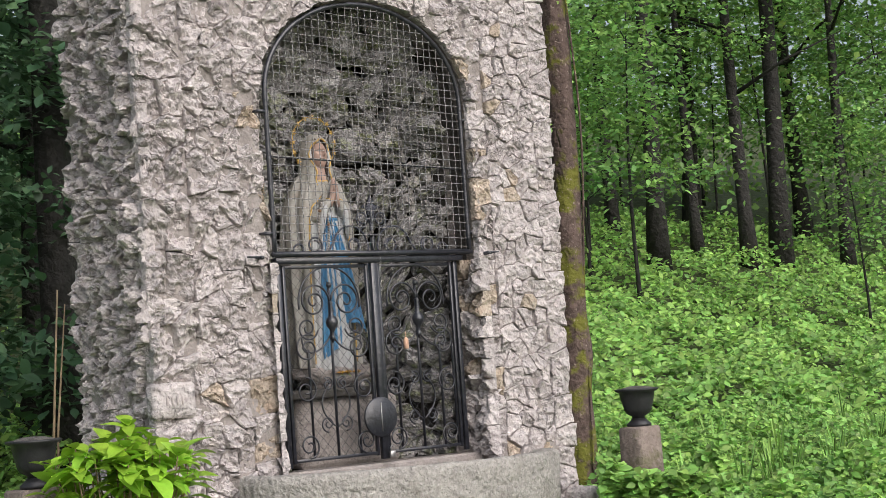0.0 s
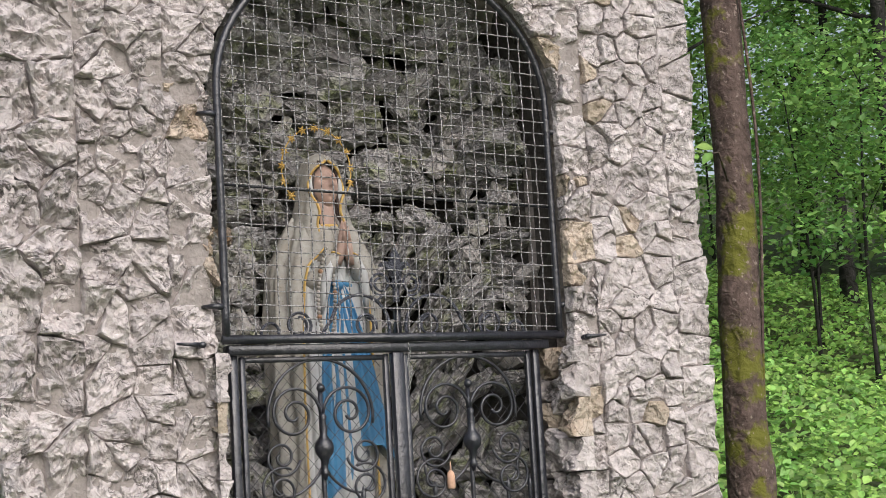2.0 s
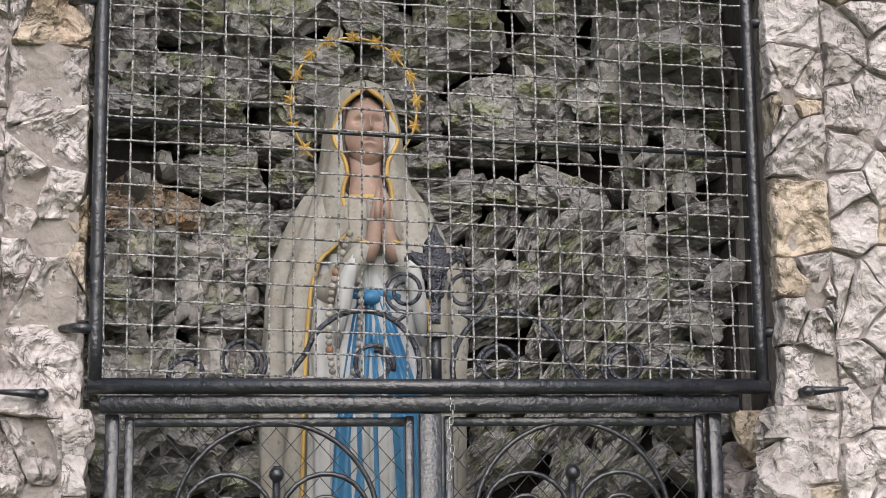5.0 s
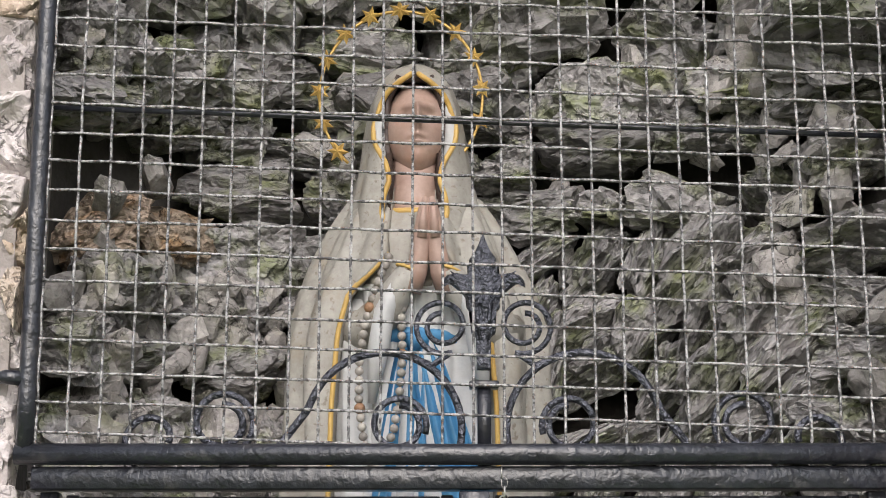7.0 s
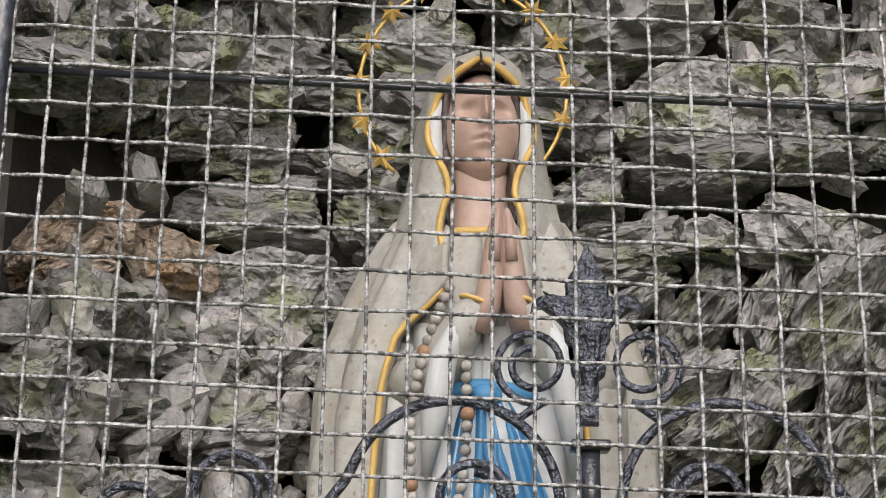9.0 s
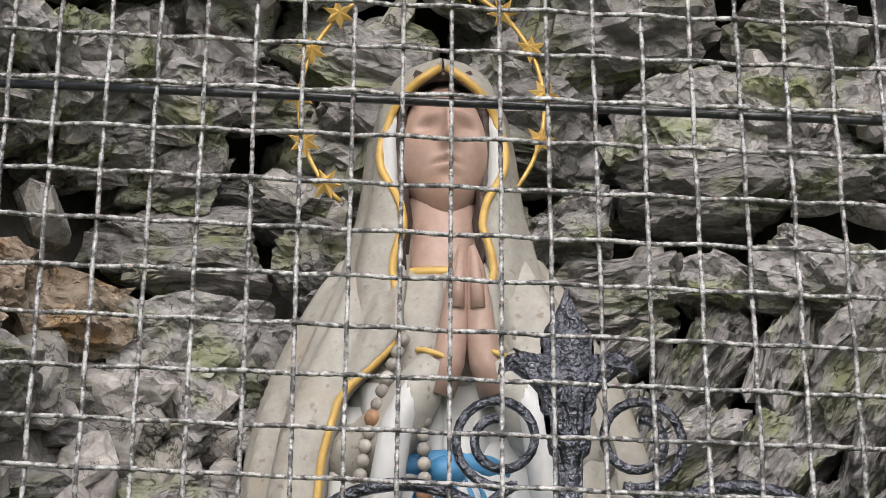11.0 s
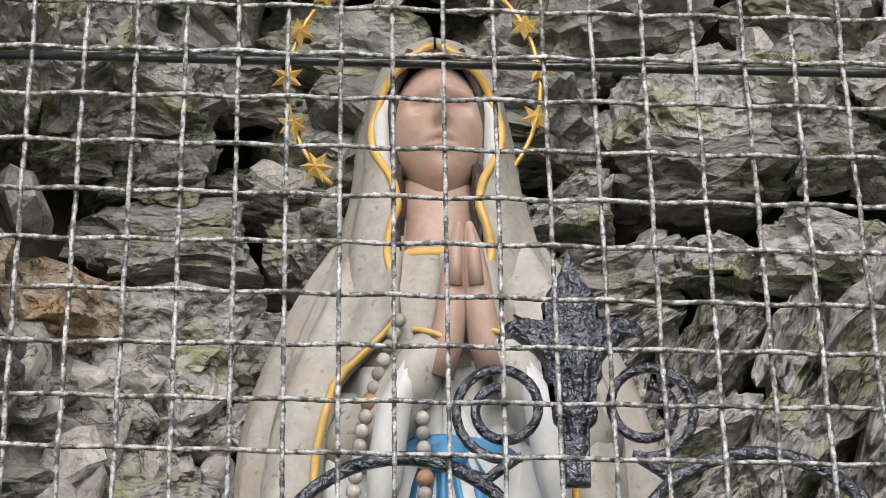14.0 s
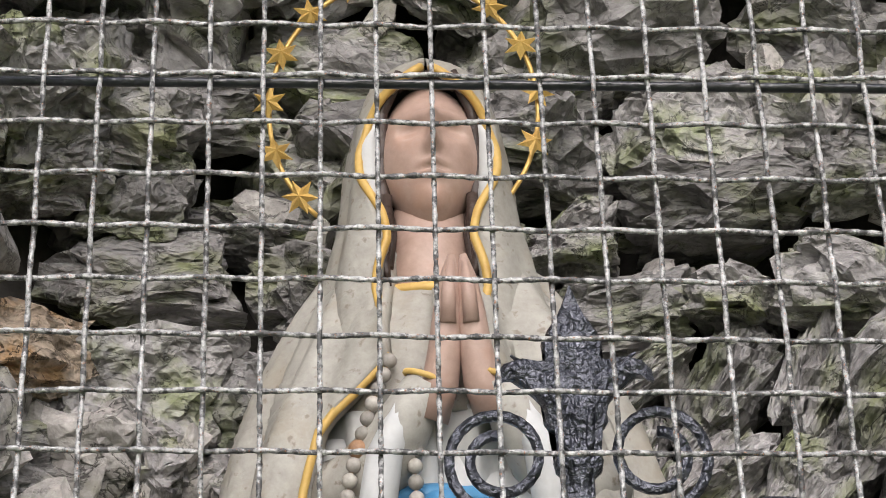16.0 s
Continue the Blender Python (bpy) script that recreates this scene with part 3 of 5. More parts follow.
def build_facing():
    rng = np.random.default_rng(11)
    jambs = thing("niche_jambs", (0, 0.1, 0.6), "rough dark limestone edges lining the opening", "facade", kind="structure")
    lay("stone", mosaic(rng, -0.03, 0.26, 0.62, 1.66, 0.11, 0.10, 0.42), reveal_left, jambs, rng, 0.002, 0.006, 0.016, 24, 0.3, False)
    lay("stone", mosaic(rng, -0.03, 0.26, 0.62, 1.66, 0.11, 0.10, 0.42), reveal_right, jambs, rng, 0.002, 0.030, 0.034, 24, 0.3, False, True)
    facing = thing("facade_left", (-0.95, 0, 0), "pale rough limestone rubble facing beside the niche", "facade", kind="structure")
    lay("stone", mosaic(rng, -1.295, -1.045, 0.0, 3.72, 0.17, 0.17, 0.36), front, facing, rng, 0.0024, 0.026, 0.040, 44, 0.0, False)
    lay("stone", mosaic(rng, -1.045, -0.775, 0.0, 3.72, 0.105, 0.10, 0.46, False, ((-0.88, 2.25, 0.028),)), front, facing, rng, 0.0020, 0.018, 0.030, 36, 0.02, False)
    lay("stone", mosaic(rng, -0.775, -0.60, 0.0, 2.5, 0.15, 0.14, 0.34, True, ((-0.70, 2.47, 0.045), (-0.69, 1.965, 0.04), (-0.70, 1.50, 0.03))), front, facing, rng, 0.002, 0.010, 0.024, 36, 0.25, False)
    flank = thing("facade_side", (-1.3, 0.5, 0), "rough limestone side wall of the chapel", "facade", kind="structure")
    lay("stone", mosaic(rng, -0.02, 0.75, 0.0, 3.72, 0.085, 0.13, 0.47), side_left, flank, rng, 0.0020, 0.024, 0.046, 26, 0.0, False, True)
    right = thing("facade_right", (0.9, 0, 0), "pale limestone crazy facing with deep grey joints", "facade", kind="structure")
    lay("stone", mosaic(rng, 0.60, 0.735, 0.0, 2.5, 0.14, 0.14, 0.30, True, ((0.665, 2.245, 0.018), (0.70, 1.86, 0.022), (0.66, 1.36, 0.02))), front, right, rng, 0.0026, 0.017, 0.020, 34, 0.25, False)
    lay("stone", mosaic(rng, 0.735, 1.06, 0.0, 3.72, 0.082, 0.080, 0.47), front, right, rng, 0.0028, 0.016, 0.0135, 30, 0.06, False)
    lay("stone", mosaic(rng, 1.06, 1.195, 0.0, 3.72, 0.12, 0.13, 0.34, False, ((1.09, 2.09, 0.018),)), front, right, rng, 0.0028, 0.015, 0.015, 30, 0.05, False)
    lay("stone", mosaic(rng, 0.0, 1.2, 0.0, 3.72, 0.2, 0.2, 0.4), side_right, right, rng, 0.004, 0.02, 0.012, 12, 0.0)
    upper = thing("facade_upper", (0, 0, 3.2), "pale limestone rubble facing above the arch", "facade", kind="structure")
    lay("stone", mosaic(rng, -0.775, 0.735, 2.5, 3.72, 0.11, 0.11, 0.45, True), front, upper, rng, 0.0024, 0.016, 0.026, 30, 0.05, False)


# ---- wire screen in the arch ----
def build_screen():
    rng = np.random.default_rng(3)
    at = Vector((0, 0, 1.70))
    screen = thing("arched_screen", at, "black iron arch filled with crimped wire grille", "grille")
    outline = [(-HALF, 0, 1.70 + (SPRING - 1.70) * i / 10) for i in range(10)]
    outline += [(-HALF * math.cos(math.pi * i / 32), 0, SPRING + RISE * math.sin(math.pi * i / 32)) for i in range(33)]
    outline += [(HALF, 0, SPRING - (SPRING - 1.70) * i / 10) for i in range(1, 11)]
    world_part("arch_pipe", tube(outline, 0.0125, 10), IRON, screen)
    world_part("bottom_bar", tube([(-HALF - 0.012, 0, 1.70), (0, 0.0, 1.699), (HALF + 0.012, 0, 1.70)], 0.0145, 10), IRON, screen)
    # the netting sits a little askew: its rows fall towards the right
    pitch = 0.0415
    fall = lambda x: -0.035 * (x + 0.097)
    world_part("stiffener", tube([(x, 0.010, 2.164 + fall(x)) for x in (-HALF, -0.2, 0.2, HALF)], 0.0038, 8), IRON, screen)
    cols = [-0.097 + pitch * k * (0.985 if k > 0 else 1.0) for k in range(-13, 20) if abs(-0.097 + pitch * k) < HALF - 0.008]
    rows = [2.0016 + pitch * k for k in range(-7, 24)]
    for i, x in enumerate(cols):
        z1 = arch_z(x)
        n = int((z1 - 1.70) / (pitch / 8)) + 1
        ph = rng.uniform(0, 6)
        pts = []
        for j in range(n + 1):
            z = 1.70 + (z1 - 1.70) * j / n
            c = math.cos(math.pi * ((z - 2.0016 - fall(x)) / pitch + i))
            pts.append((x + 0.0010 * math.sin(z * 5 + ph), 0.0021 * c, z))
        rad = [0.0021 + 0.00035 * math.cos(2 * math.pi * 3 * (p[2] - 2.009) / pitch) for p in pts]
        world_part("upright_wire", tube(pts, rad, 6), WIRE, screen)
    for i, z in enumerate(rows):
        n = int(2 * HALF / (pitch / 8)) + 1
        ph = rng.uniform(0, 6)
        pts = []
        for j in range(n + 1):
            x = -HALF + 2 * HALF * j / n
            c = -math.cos(math.pi * ((x + 0.097) / pitch + i + 13))
            at_z = z + fall(x) + 0.0014 * math.sin(x * 4 + ph)
            if 1.705 < at_z < arch_z(x):
                pts.append((x, 0.0021 * c, at_z))
        if len(pts) < 12:
            continue
        rad = [0.0021 + 0.00035 * math.cos(2 * math.pi * 3 * (p[0] + 0.097) / pitch) for p in pts]
        world_part("cross_wire", tube(pts, rad, 6), WIRE, screen)
    for x, z in ((-HALF - 0.018, 1.80), (HALF + 0.018, 1.80), (-HALF - 0.018, 2.40), (HALF + 0.018, 2.40)):
        s = 1 if x > 0 else -1
        world_part("wall_clamp", tube([(x - 0.012 * s, 0.0, z), (x + 0.01 * s, -0.005, z + 0.002), (x + 0.045 * s, 0.03, z + 0.004)], [0.011, 0.010, 0.006], 8), IRON, screen)


build_screen()

# ---- wrought iron gate below ----
GY = 0.034


def seg_dist(p, a, b):
    dx, dz = b[0] - a[0], b[1] - a[1]
    t = max(0.0, min(1.0, ((p[0] - a[0]) * dx + (p[1] - a[1]) * dz) / (dx * dx + dz * dz + 1e-12)))
    return math.hypot(p[0] - a[0] - t * dx, p[1] - a[1] - t * dz)


def build_gate():
    gate = thing("iron_gate", (0, GY, 0.66), "black wrought iron double gate with scrolls and knobs", "gate")
    bar = lambda x0, x1, z0, z1, t=0.009, y=GY: block(x0, x1, y - t, y + t, z0, z1, 0.0015)
    world_part("lintel_bar", block(-0.600, 0.565, GY - 0.03, GY + 0.02, 1.654, 1.684, 0.002), IRON, gate)
    for x in (-0.578, 0.522):
        world_part("gate_post", bar(x - 0.012, x + 0.012, 0.66, 1.652, 0.012), IRON, gate)
    world_part("meeting_bar", bar(-0.034, 0.006, 0.66, 1.652, 0.014, GY - 0.012), IRON, gate)
    disc = world_part("lock_plate", moved(([(x, z * 0 + y, z) for x, y, z in [(p[0], p[2], p[1]) for p in lathe([(0.001, -0.006), (0.096, -0.006), (0.1, -0.003), (0.1, 0.004), (0.001, 0.006)], 36)[0]]],
                                           [f[::-1] for f in lathe([(0.001, -0.006), (0.096, -0.006), (0.1, -0.003), (0.1, 0.004), (0.001, 0.006)], 36)[1]]), (-0.05, GY - 0.045, 0.872)), IRON, gate, "round black lock plate")
    world_part("keyhole_strip", block(-0.0525, -0.0475, GY - 0.056, GY - 0.05, 0.80, 0.945), STEEL, gate)
    for side, x0, x1 in ((-1, -0.556, -0.042), (1, 0.014, 0.50)):
        mid = (-0.289, 0.249)[side > 0]
        leaf = thing("gate_leaf", (0, 0, 0), "", "")
        leaf.parent = gate
        leaf.location = (0, 0, 0)
        P = lambda name, shape: part(name, moved(shape, (0, -GY, -0.66)), IRON, leaf)
        P("stile", bar(x0, x0 + 0.016, 0.68, 1.648))
        P("stile", bar(x1 - 0.016, x1, 0.68, 1.648))
        P("rail", bar(x0 + 0.017, x1 - 0.017, 1.630, 1.646))
        P("rail", bar(x0 + 0.017, x1 - 0.017, 0.684, 0.70))
        w = (x1 - x0) / 2 - 0.012
        q = min(0.182, w - 0.03)
        y = GY - 0.004
        r = 0.0052
        # big arch over two volutes
        arc = [(mid + q * math.cos(radians(a)), y, 1.455 + q * math.sin(radians(a))) for a in range(-8, 189, 7)]
        P("arch_scroll", tube(arc, r, 6))
        for s in (-1, 1):
            c = mid + s * q * 0.52
            P("volute", tube(spiral(c, 1.465, q * 0.50, 0.012, 180 if s > 0 else 0, -1.9 * s, 44, y - 0.006), r, 6))
            P("volute", tube(spiral(mid + s * q * 0.78, 1.335, q * 0.34, 0.012, 190 if s > 0 else -10, 1.6 * s, 34, y - 0.006), r * 0.9, 6))
            P("volute", tube(spiral(mid + s * q * 0.82, 1.235, q * 0.40, 0.012, 120 if s > 0 else 60, -1.7 * s, 34, y - 0.006), r * 0.9, 6))
            P("volute", tube(spiral(mid + s * q * 0.95, 1.03, q * 0.36, 0.012, 90, 1.6 * s, 34, y - 0.006), r * 0.9, 6))
            P("volute", tube(spiral(mid + s * q * 0.95, 0.76, q * 0.34, 0.012, -90, -1.6 * s, 34, y - 0.006), r * 0.9, 6))
            sweep = [(mid + s * (0.004 + q * 0.95 * math.sin(radians(a)) ** 1.2), y, 1.30 - 0.20 * math.sin(radians(a)) + 0.19 * (1 - math.cos(radians(a)))) for a in range(0, 100, 8)]
            P("sweep_scroll", tube(sweep, r * 0.9, 6))
            heart = [(mid + s * q * 0.46 * math.sin(u * math.pi) ** 0.8, y - 0.004, 0.84 + 0.24 * u) for u in np.linspace(0, 0.93, 16)]
            heart += spiral(mid + s * q * 0.24, 1.055, q * 0.2, 0.008, 60 if s > 0 else 120, 1.3 * s, 18, y - 0.004)
            P("heart_scroll", tube(heart, r * 0.8, 6))
            P("volute", tube(spiral(mid + s * q * 0.30, 0.86, q * 0.22, 0.008, -90, 1.5 * s, 26, y - 0.004), r * 0.8, 6))
        P("spindle", tube([(mid, y, 0.70), (mid, y, 1.20), (mid, y, 1.56)], 0.0075, 8))
        P("knob", lathe([(0.004, -0.10), (0.010, -0.085), (0.016, -0.078), (0.010, -0.068), (0.009, -0.05), (0.016, -0.032), (0.027, -0.018), (0.031, 0.0),
                         (0.028, 0.015), (0.018, 0.028), (0.010, 0.04), (0.013, 0.06), (0.008, 0.085), (0.012, 0.098), (0.004, 0.11)], 18, (mid, y - 0.012, 1.358)))
        for off in (-0.143, 0.135, 0.275 if side < 0 else 0.22):
            x = mid + off
            if x0 + 0.02 < x < x1 - 0.02:
                P("bar", tube([(x, y, 0.70), (x, y, 1.19), (x, y, 1.205), (x, y, 1.235)], [0.0068, 0.0068, 0.009, 0.001], 8))
        P("leaf_flower", ball((mid, y - 0.006, 1.545), 0.014, 10, 6))
        # netting of thin diagonal wire behind the scrolls
        nets = []
        pitch, z0, z1 = 0.052, 0.70, 1.63
        for k in range(-40, 40):
            for sgn in (-1, 1):
                pts = []
                for i in range(45):
                    z = z0 + (z1 - z0) * i / 44
                    x = mid + k * pitch + sgn * (z - 1.165) * 0.9
                    if x0 + 0.01 < x < x1 - 0.01:
                        pts.append((x, GY + 0.011 + 0.0015 * sgn, z))
                if len(pts) > 1:
                    nets.append(tube(pts, 0.0011, 4))
        P("netting", joined(nets))
    # overthrow scrolls standing behind the wire screen
    crest = thing("gate_crest", (0, GY, 1.69), "black iron crest of scrolls with a lily finial", "crest")
    y = GY - 0.006
    world_part("finial_post", tube([(0.0, y, 1.686), (0.0, y, 1.80)], 0.0125, 4), IRON, crest)
    world_part("post_collar", block(-0.02, 0.02, y - 0.014, y + 0.014, 1.79, 1.800, 0.002), IRON, crest)
    for s in (-1, 1):
        big = [(s * (0.135 + 0.105 * math.cos(radians(a))), y, 1.735 + 0.105 * math.sin(radians(a))) for a in range(205, 20, -8)]
        big += [(s * (0.235 + 0.05 * u), y, 1.765 - 0.065 * u) for u in np.linspace(0.1, 1, 8)]
        world_part("crest_arc", tube(big, 0.0058, 6), HAMMERED, crest)
        world_part("crest_volute", tube(spiral(s * 0.056, 1.877, 0.040, 0.017, 250 if s > 0 else -70, 1.55 * s, 34, y), 0.0043, 6), HAMMERED, crest)
        world_part("crest_link", tube([(s * 0.045, y, 1.84), (s * 0.07, y, 1.822), (s * 0.10, y, 1.835)], 0.005, 6), HAMMERED, crest)
        world_part("crest_volute", tube(spiral(s * 0.115, 1.742, 0.038, 0.026, 200 if s > 0 else -20, -1.3 * s, 28, y), 0.005, 6), HAMMERED, crest)
        world_part("crest_volute", tube(spiral(s * 0.352, 1.745, 0.045, 0.024, 250 if s > 0 else -70, -1.45 * s, 32, y), 0.0052, 6), HAMMERED, crest)
        world_part("crest_volute", tube(spiral(s * 0.445, 1.722, 0.04, 0.022, -60 if s > 0 else 240, 0.7 * s, 24, y), 0.0052, 6), HAMMERED, crest)
        world_part("crest_foot", tube([(s * 0.30, y, 1.70), (s * 0.24, y, 1.712), (s * 0.19, y, 1.70)], 0.005, 6), HAMMERED, crest)
    # lily: a thin plate with a raised middle
    half = [(0.0, 2.006), (0.0029, 1.9989), (0.0066, 1.9894), (0.0104, 1.9813), (0.0181, 1.9704), (0.019, 1.968), (0.0143, 1.9656), (0.0223, 1.9623), (0.0214, 1.9571),
            (0.0162, 1.9518), (0.0214, 1.948), (0.0285, 1.9476), (0.0404, 1.9499), (0.0499, 1.9466), (0.0561, 1.9395), (0.0575, 1.9309), (0.0522, 1.9352), (0.0451, 1.9352),
            (0.0389, 1.9305), (0.0295, 1.9224), (0.0238, 1.9157), (0.0219, 1.9086), (0.0228, 1.9024), (0.0199, 1.8977), (0.0128, 1.8939), (0.0109, 1.8891), (0.0152, 1.8825),
            (0.0176, 1.8739), (0.0162, 1.8663), (0.0104, 1.8611), (0.0095, 1.816)]
    ring = [(x, z) for x, z in half] + [(-x, z) for x, z in half[::-1] if x > 0]
    n = len(ring)
    V = [(x * 0.9, y - 0.006, 1.9 + (z - 1.9) * 0.985) for x, z in ring] + [(x, y - 0.002, z) for x, z in ring] + [(x, y + 0.006, z) for x, z in ring]
    F = [tuple(range(n))[::-1], tuple(range(2 * n, 3 * n))]
    F += [(k * n + i, k * n + (i + 1) % n, (k + 1) * n + (i + 1) % n, (k + 1) * n + i) for k in (0, 1) for i in range(n)]
    bm = bmesh.new()
    vs = [bm.verts.new(v) for v in V]
    for f in F:
        bm.faces.new([vs[i] for i in f])
    bmesh.ops.triangulate(bm, faces=bm.faces[:])
    for _ in range(6):
        bmesh.ops.subdivide_edges(bm, edges=[e for e in bm.edges if e.calc_length() > 0.0026], cuts=1)
        bmesh.ops.triangulate(bm, faces=[f for f in bm.faces if len(f.verts) > 3])
    for v in bm.verts:
        if v.co.y < y:
            p = (v.co.x, v.co.z)
            edge_dist = min(seg_dist(p, ring[k], ring[(k + 1) % n]) for k in range(n))
            v.co.y -= 0.34 * min(edge_dist, 0.014) + (0.0005 * noise.noise(v.co * 150) + 0.0004 * noise.noise(v.co * 340)) * min(1.0, edge_dist / 0.003)
    bmesh.ops.recalc_face_normals(bm, faces=bm.faces[:])
    bm.verts.index_update()
    lily = [tuple(v.co) for v in bm.verts], [tuple(v.index for v in f.verts) for f in bm.faces]
    bm.free()
    world_part("lily_finial", lily, HAMMERED, crest, "hammered black iron lily", True)
    for s in (-1, 0, 1):
        world_part("lily_rib", tube([(s * 0.004, y - 0.005, 1.845), (s * 0.010, y - 0.008, 1.91), (s * (0.026 if s else 0), y - 0.007, 1.938), (s * 0.045, y - 0.004, 1.952 if s else 1.985)], [0.003, 0.004, 0.0035, 0.001], 6), HAMMERED, crest)
    # chain and padlock hanging on the meeting bar
    chain = thing("chain", (0.03, 0.0, 1.66), "thin steel chain looped over the gate bar", "chain")
    for i in range(12):
        a = tube([(0.022 + 0.004 * math.sin(i) + (0.004 * math.cos(t) if i % 2 else 0), 0.005 + (0 if i % 2 else 0.004 * math.cos(t)), 1.675 - 0.0125 * i + 0.0075 * math.sin(t))
                  for t in np.linspace(0, 2 * math.pi, 10, endpoint=False)], 0.0012, 5, True)
        world_part("chain_ring", a, STEEL, chain)
    lock = thing("padlock", (0.0, -0.02, 0.69), "small steel padlock on the gate foot", "padlock")
    world_part("lock_body", block(-0.014, 0.018, -0.028, -0.012, 0.668, 0.70, 0.003), STEEL, lock)
    world_part("shackle", tube([(-0.008, -0.02, 0.70), (-0.008, -0.02, 0.718), (0.002, -0.02, 0.727), (0.012, -0.02, 0.718), (0.012, -0.02, 0.70)], 0.0025, 6), STEEL, lock)
    taper = thing("candle", (0.157, 0.012, 1.21), "short stained wax candle tied to the gate", "candle")
    world_part("candle_body", lathe([(0.010, 0), (0.0135, 0.004), (0.013, 0.04), (0.011, 0.052), (0.004, 0.06)], 12, (0.157, 0.012, 1.205)), WAX, taper)
    world_part("candle_tip", lathe([(0.003, 0), (0.0025, 0.02), (0.0006, 0.03)], 8, (0.157, 0.012, 1.265)), WAX, taper)


build_gate()

# iron spikes in the wall at each side of the screen
for x, s in ((-0.70, -1), (0.665, 1)):
    y = face_y(x)
    hook = thing("wall_hook", (x, y, 1.685), "rusty black iron hook driven into the wall", "hook", "wall hooks")
    world_part("shank", tube([(x - 0.01 * s, y + 0.05, 1.682), (x, y - 0.02, 1.684), (x + 0.035 * s, y - 0.03, 1.686), (x + 0.075 * s, y - 0.02, 1.689)], [0.009, 0.010, 0.006, 0.004], 8), IRON, hook)
    world_part("head", ball((x - 0.004 * s, y - 0.028, 1.684), 0.013, 10, 6, 0.8), IRON, hook)


# ---- statue on its rock, painted plaster, one plain mesh ----
SX, SY = -0.097, 0.375


def shell(zs, cx, cy, rx, ry, gap, thick, folds=0, amp=0.0, n=64, twist=0.0):
    """A draped shell, open at the front by gap(z) radians to each side; closed cross-section."""
    V, F = [], []
    for z in zs:
        g = gap(z)
        ring = []
        for side in (0, 1):
            for i in range(n + 1):
                u = i / n if side == 0 else 1 - i / n
                a = g + (2 * math.pi - 2 * g) * u
                w = 1
                if side == 0:
                    crease = 1 - 2.2 * abs(noise.noise(Vector((math.sin(a) * 4.0 + z * 2.0, math.cos(a) * 4.0, z * 2.6 + folds))))
                    small = 1 - 2.2 * abs(noise.noise(Vector((math.sin(a) * 8.0 - z * 5.0, math.cos(a) * 8.0, z * 7.0 - folds))))
                    w += amp * (math.sin(folds * a + twist * z) + 0.5 * math.sin(folds * 1.7 * a - twist * 1.4 * z + 1) + 1.1 * crease + 0.45 * small)
                t = 0 if side == 0 else thick
                ring.append((cx(z) + (rx(z) * w - t) * math.sin(a), cy(z) - (ry(z) * w - t) * math.cos(a), z))
        V += ring
    m = 2 * (n + 1)
    for j in range(len(zs) - 1):
        for i in range(m):
            k = (i + 1) % m
            F.append((j * m + i, j * m + k, (j + 1) * m + k, (j + 1) * m + i))
    F += [tuple(range(m))[::-1], tuple((len(zs) - 1) * m + i for i in range(m))]
    return V, F


def curve(*knots):
    zs, vs = zip(*sorted(knots))
    return lambda z: float(np.interp(z, zs, vs))


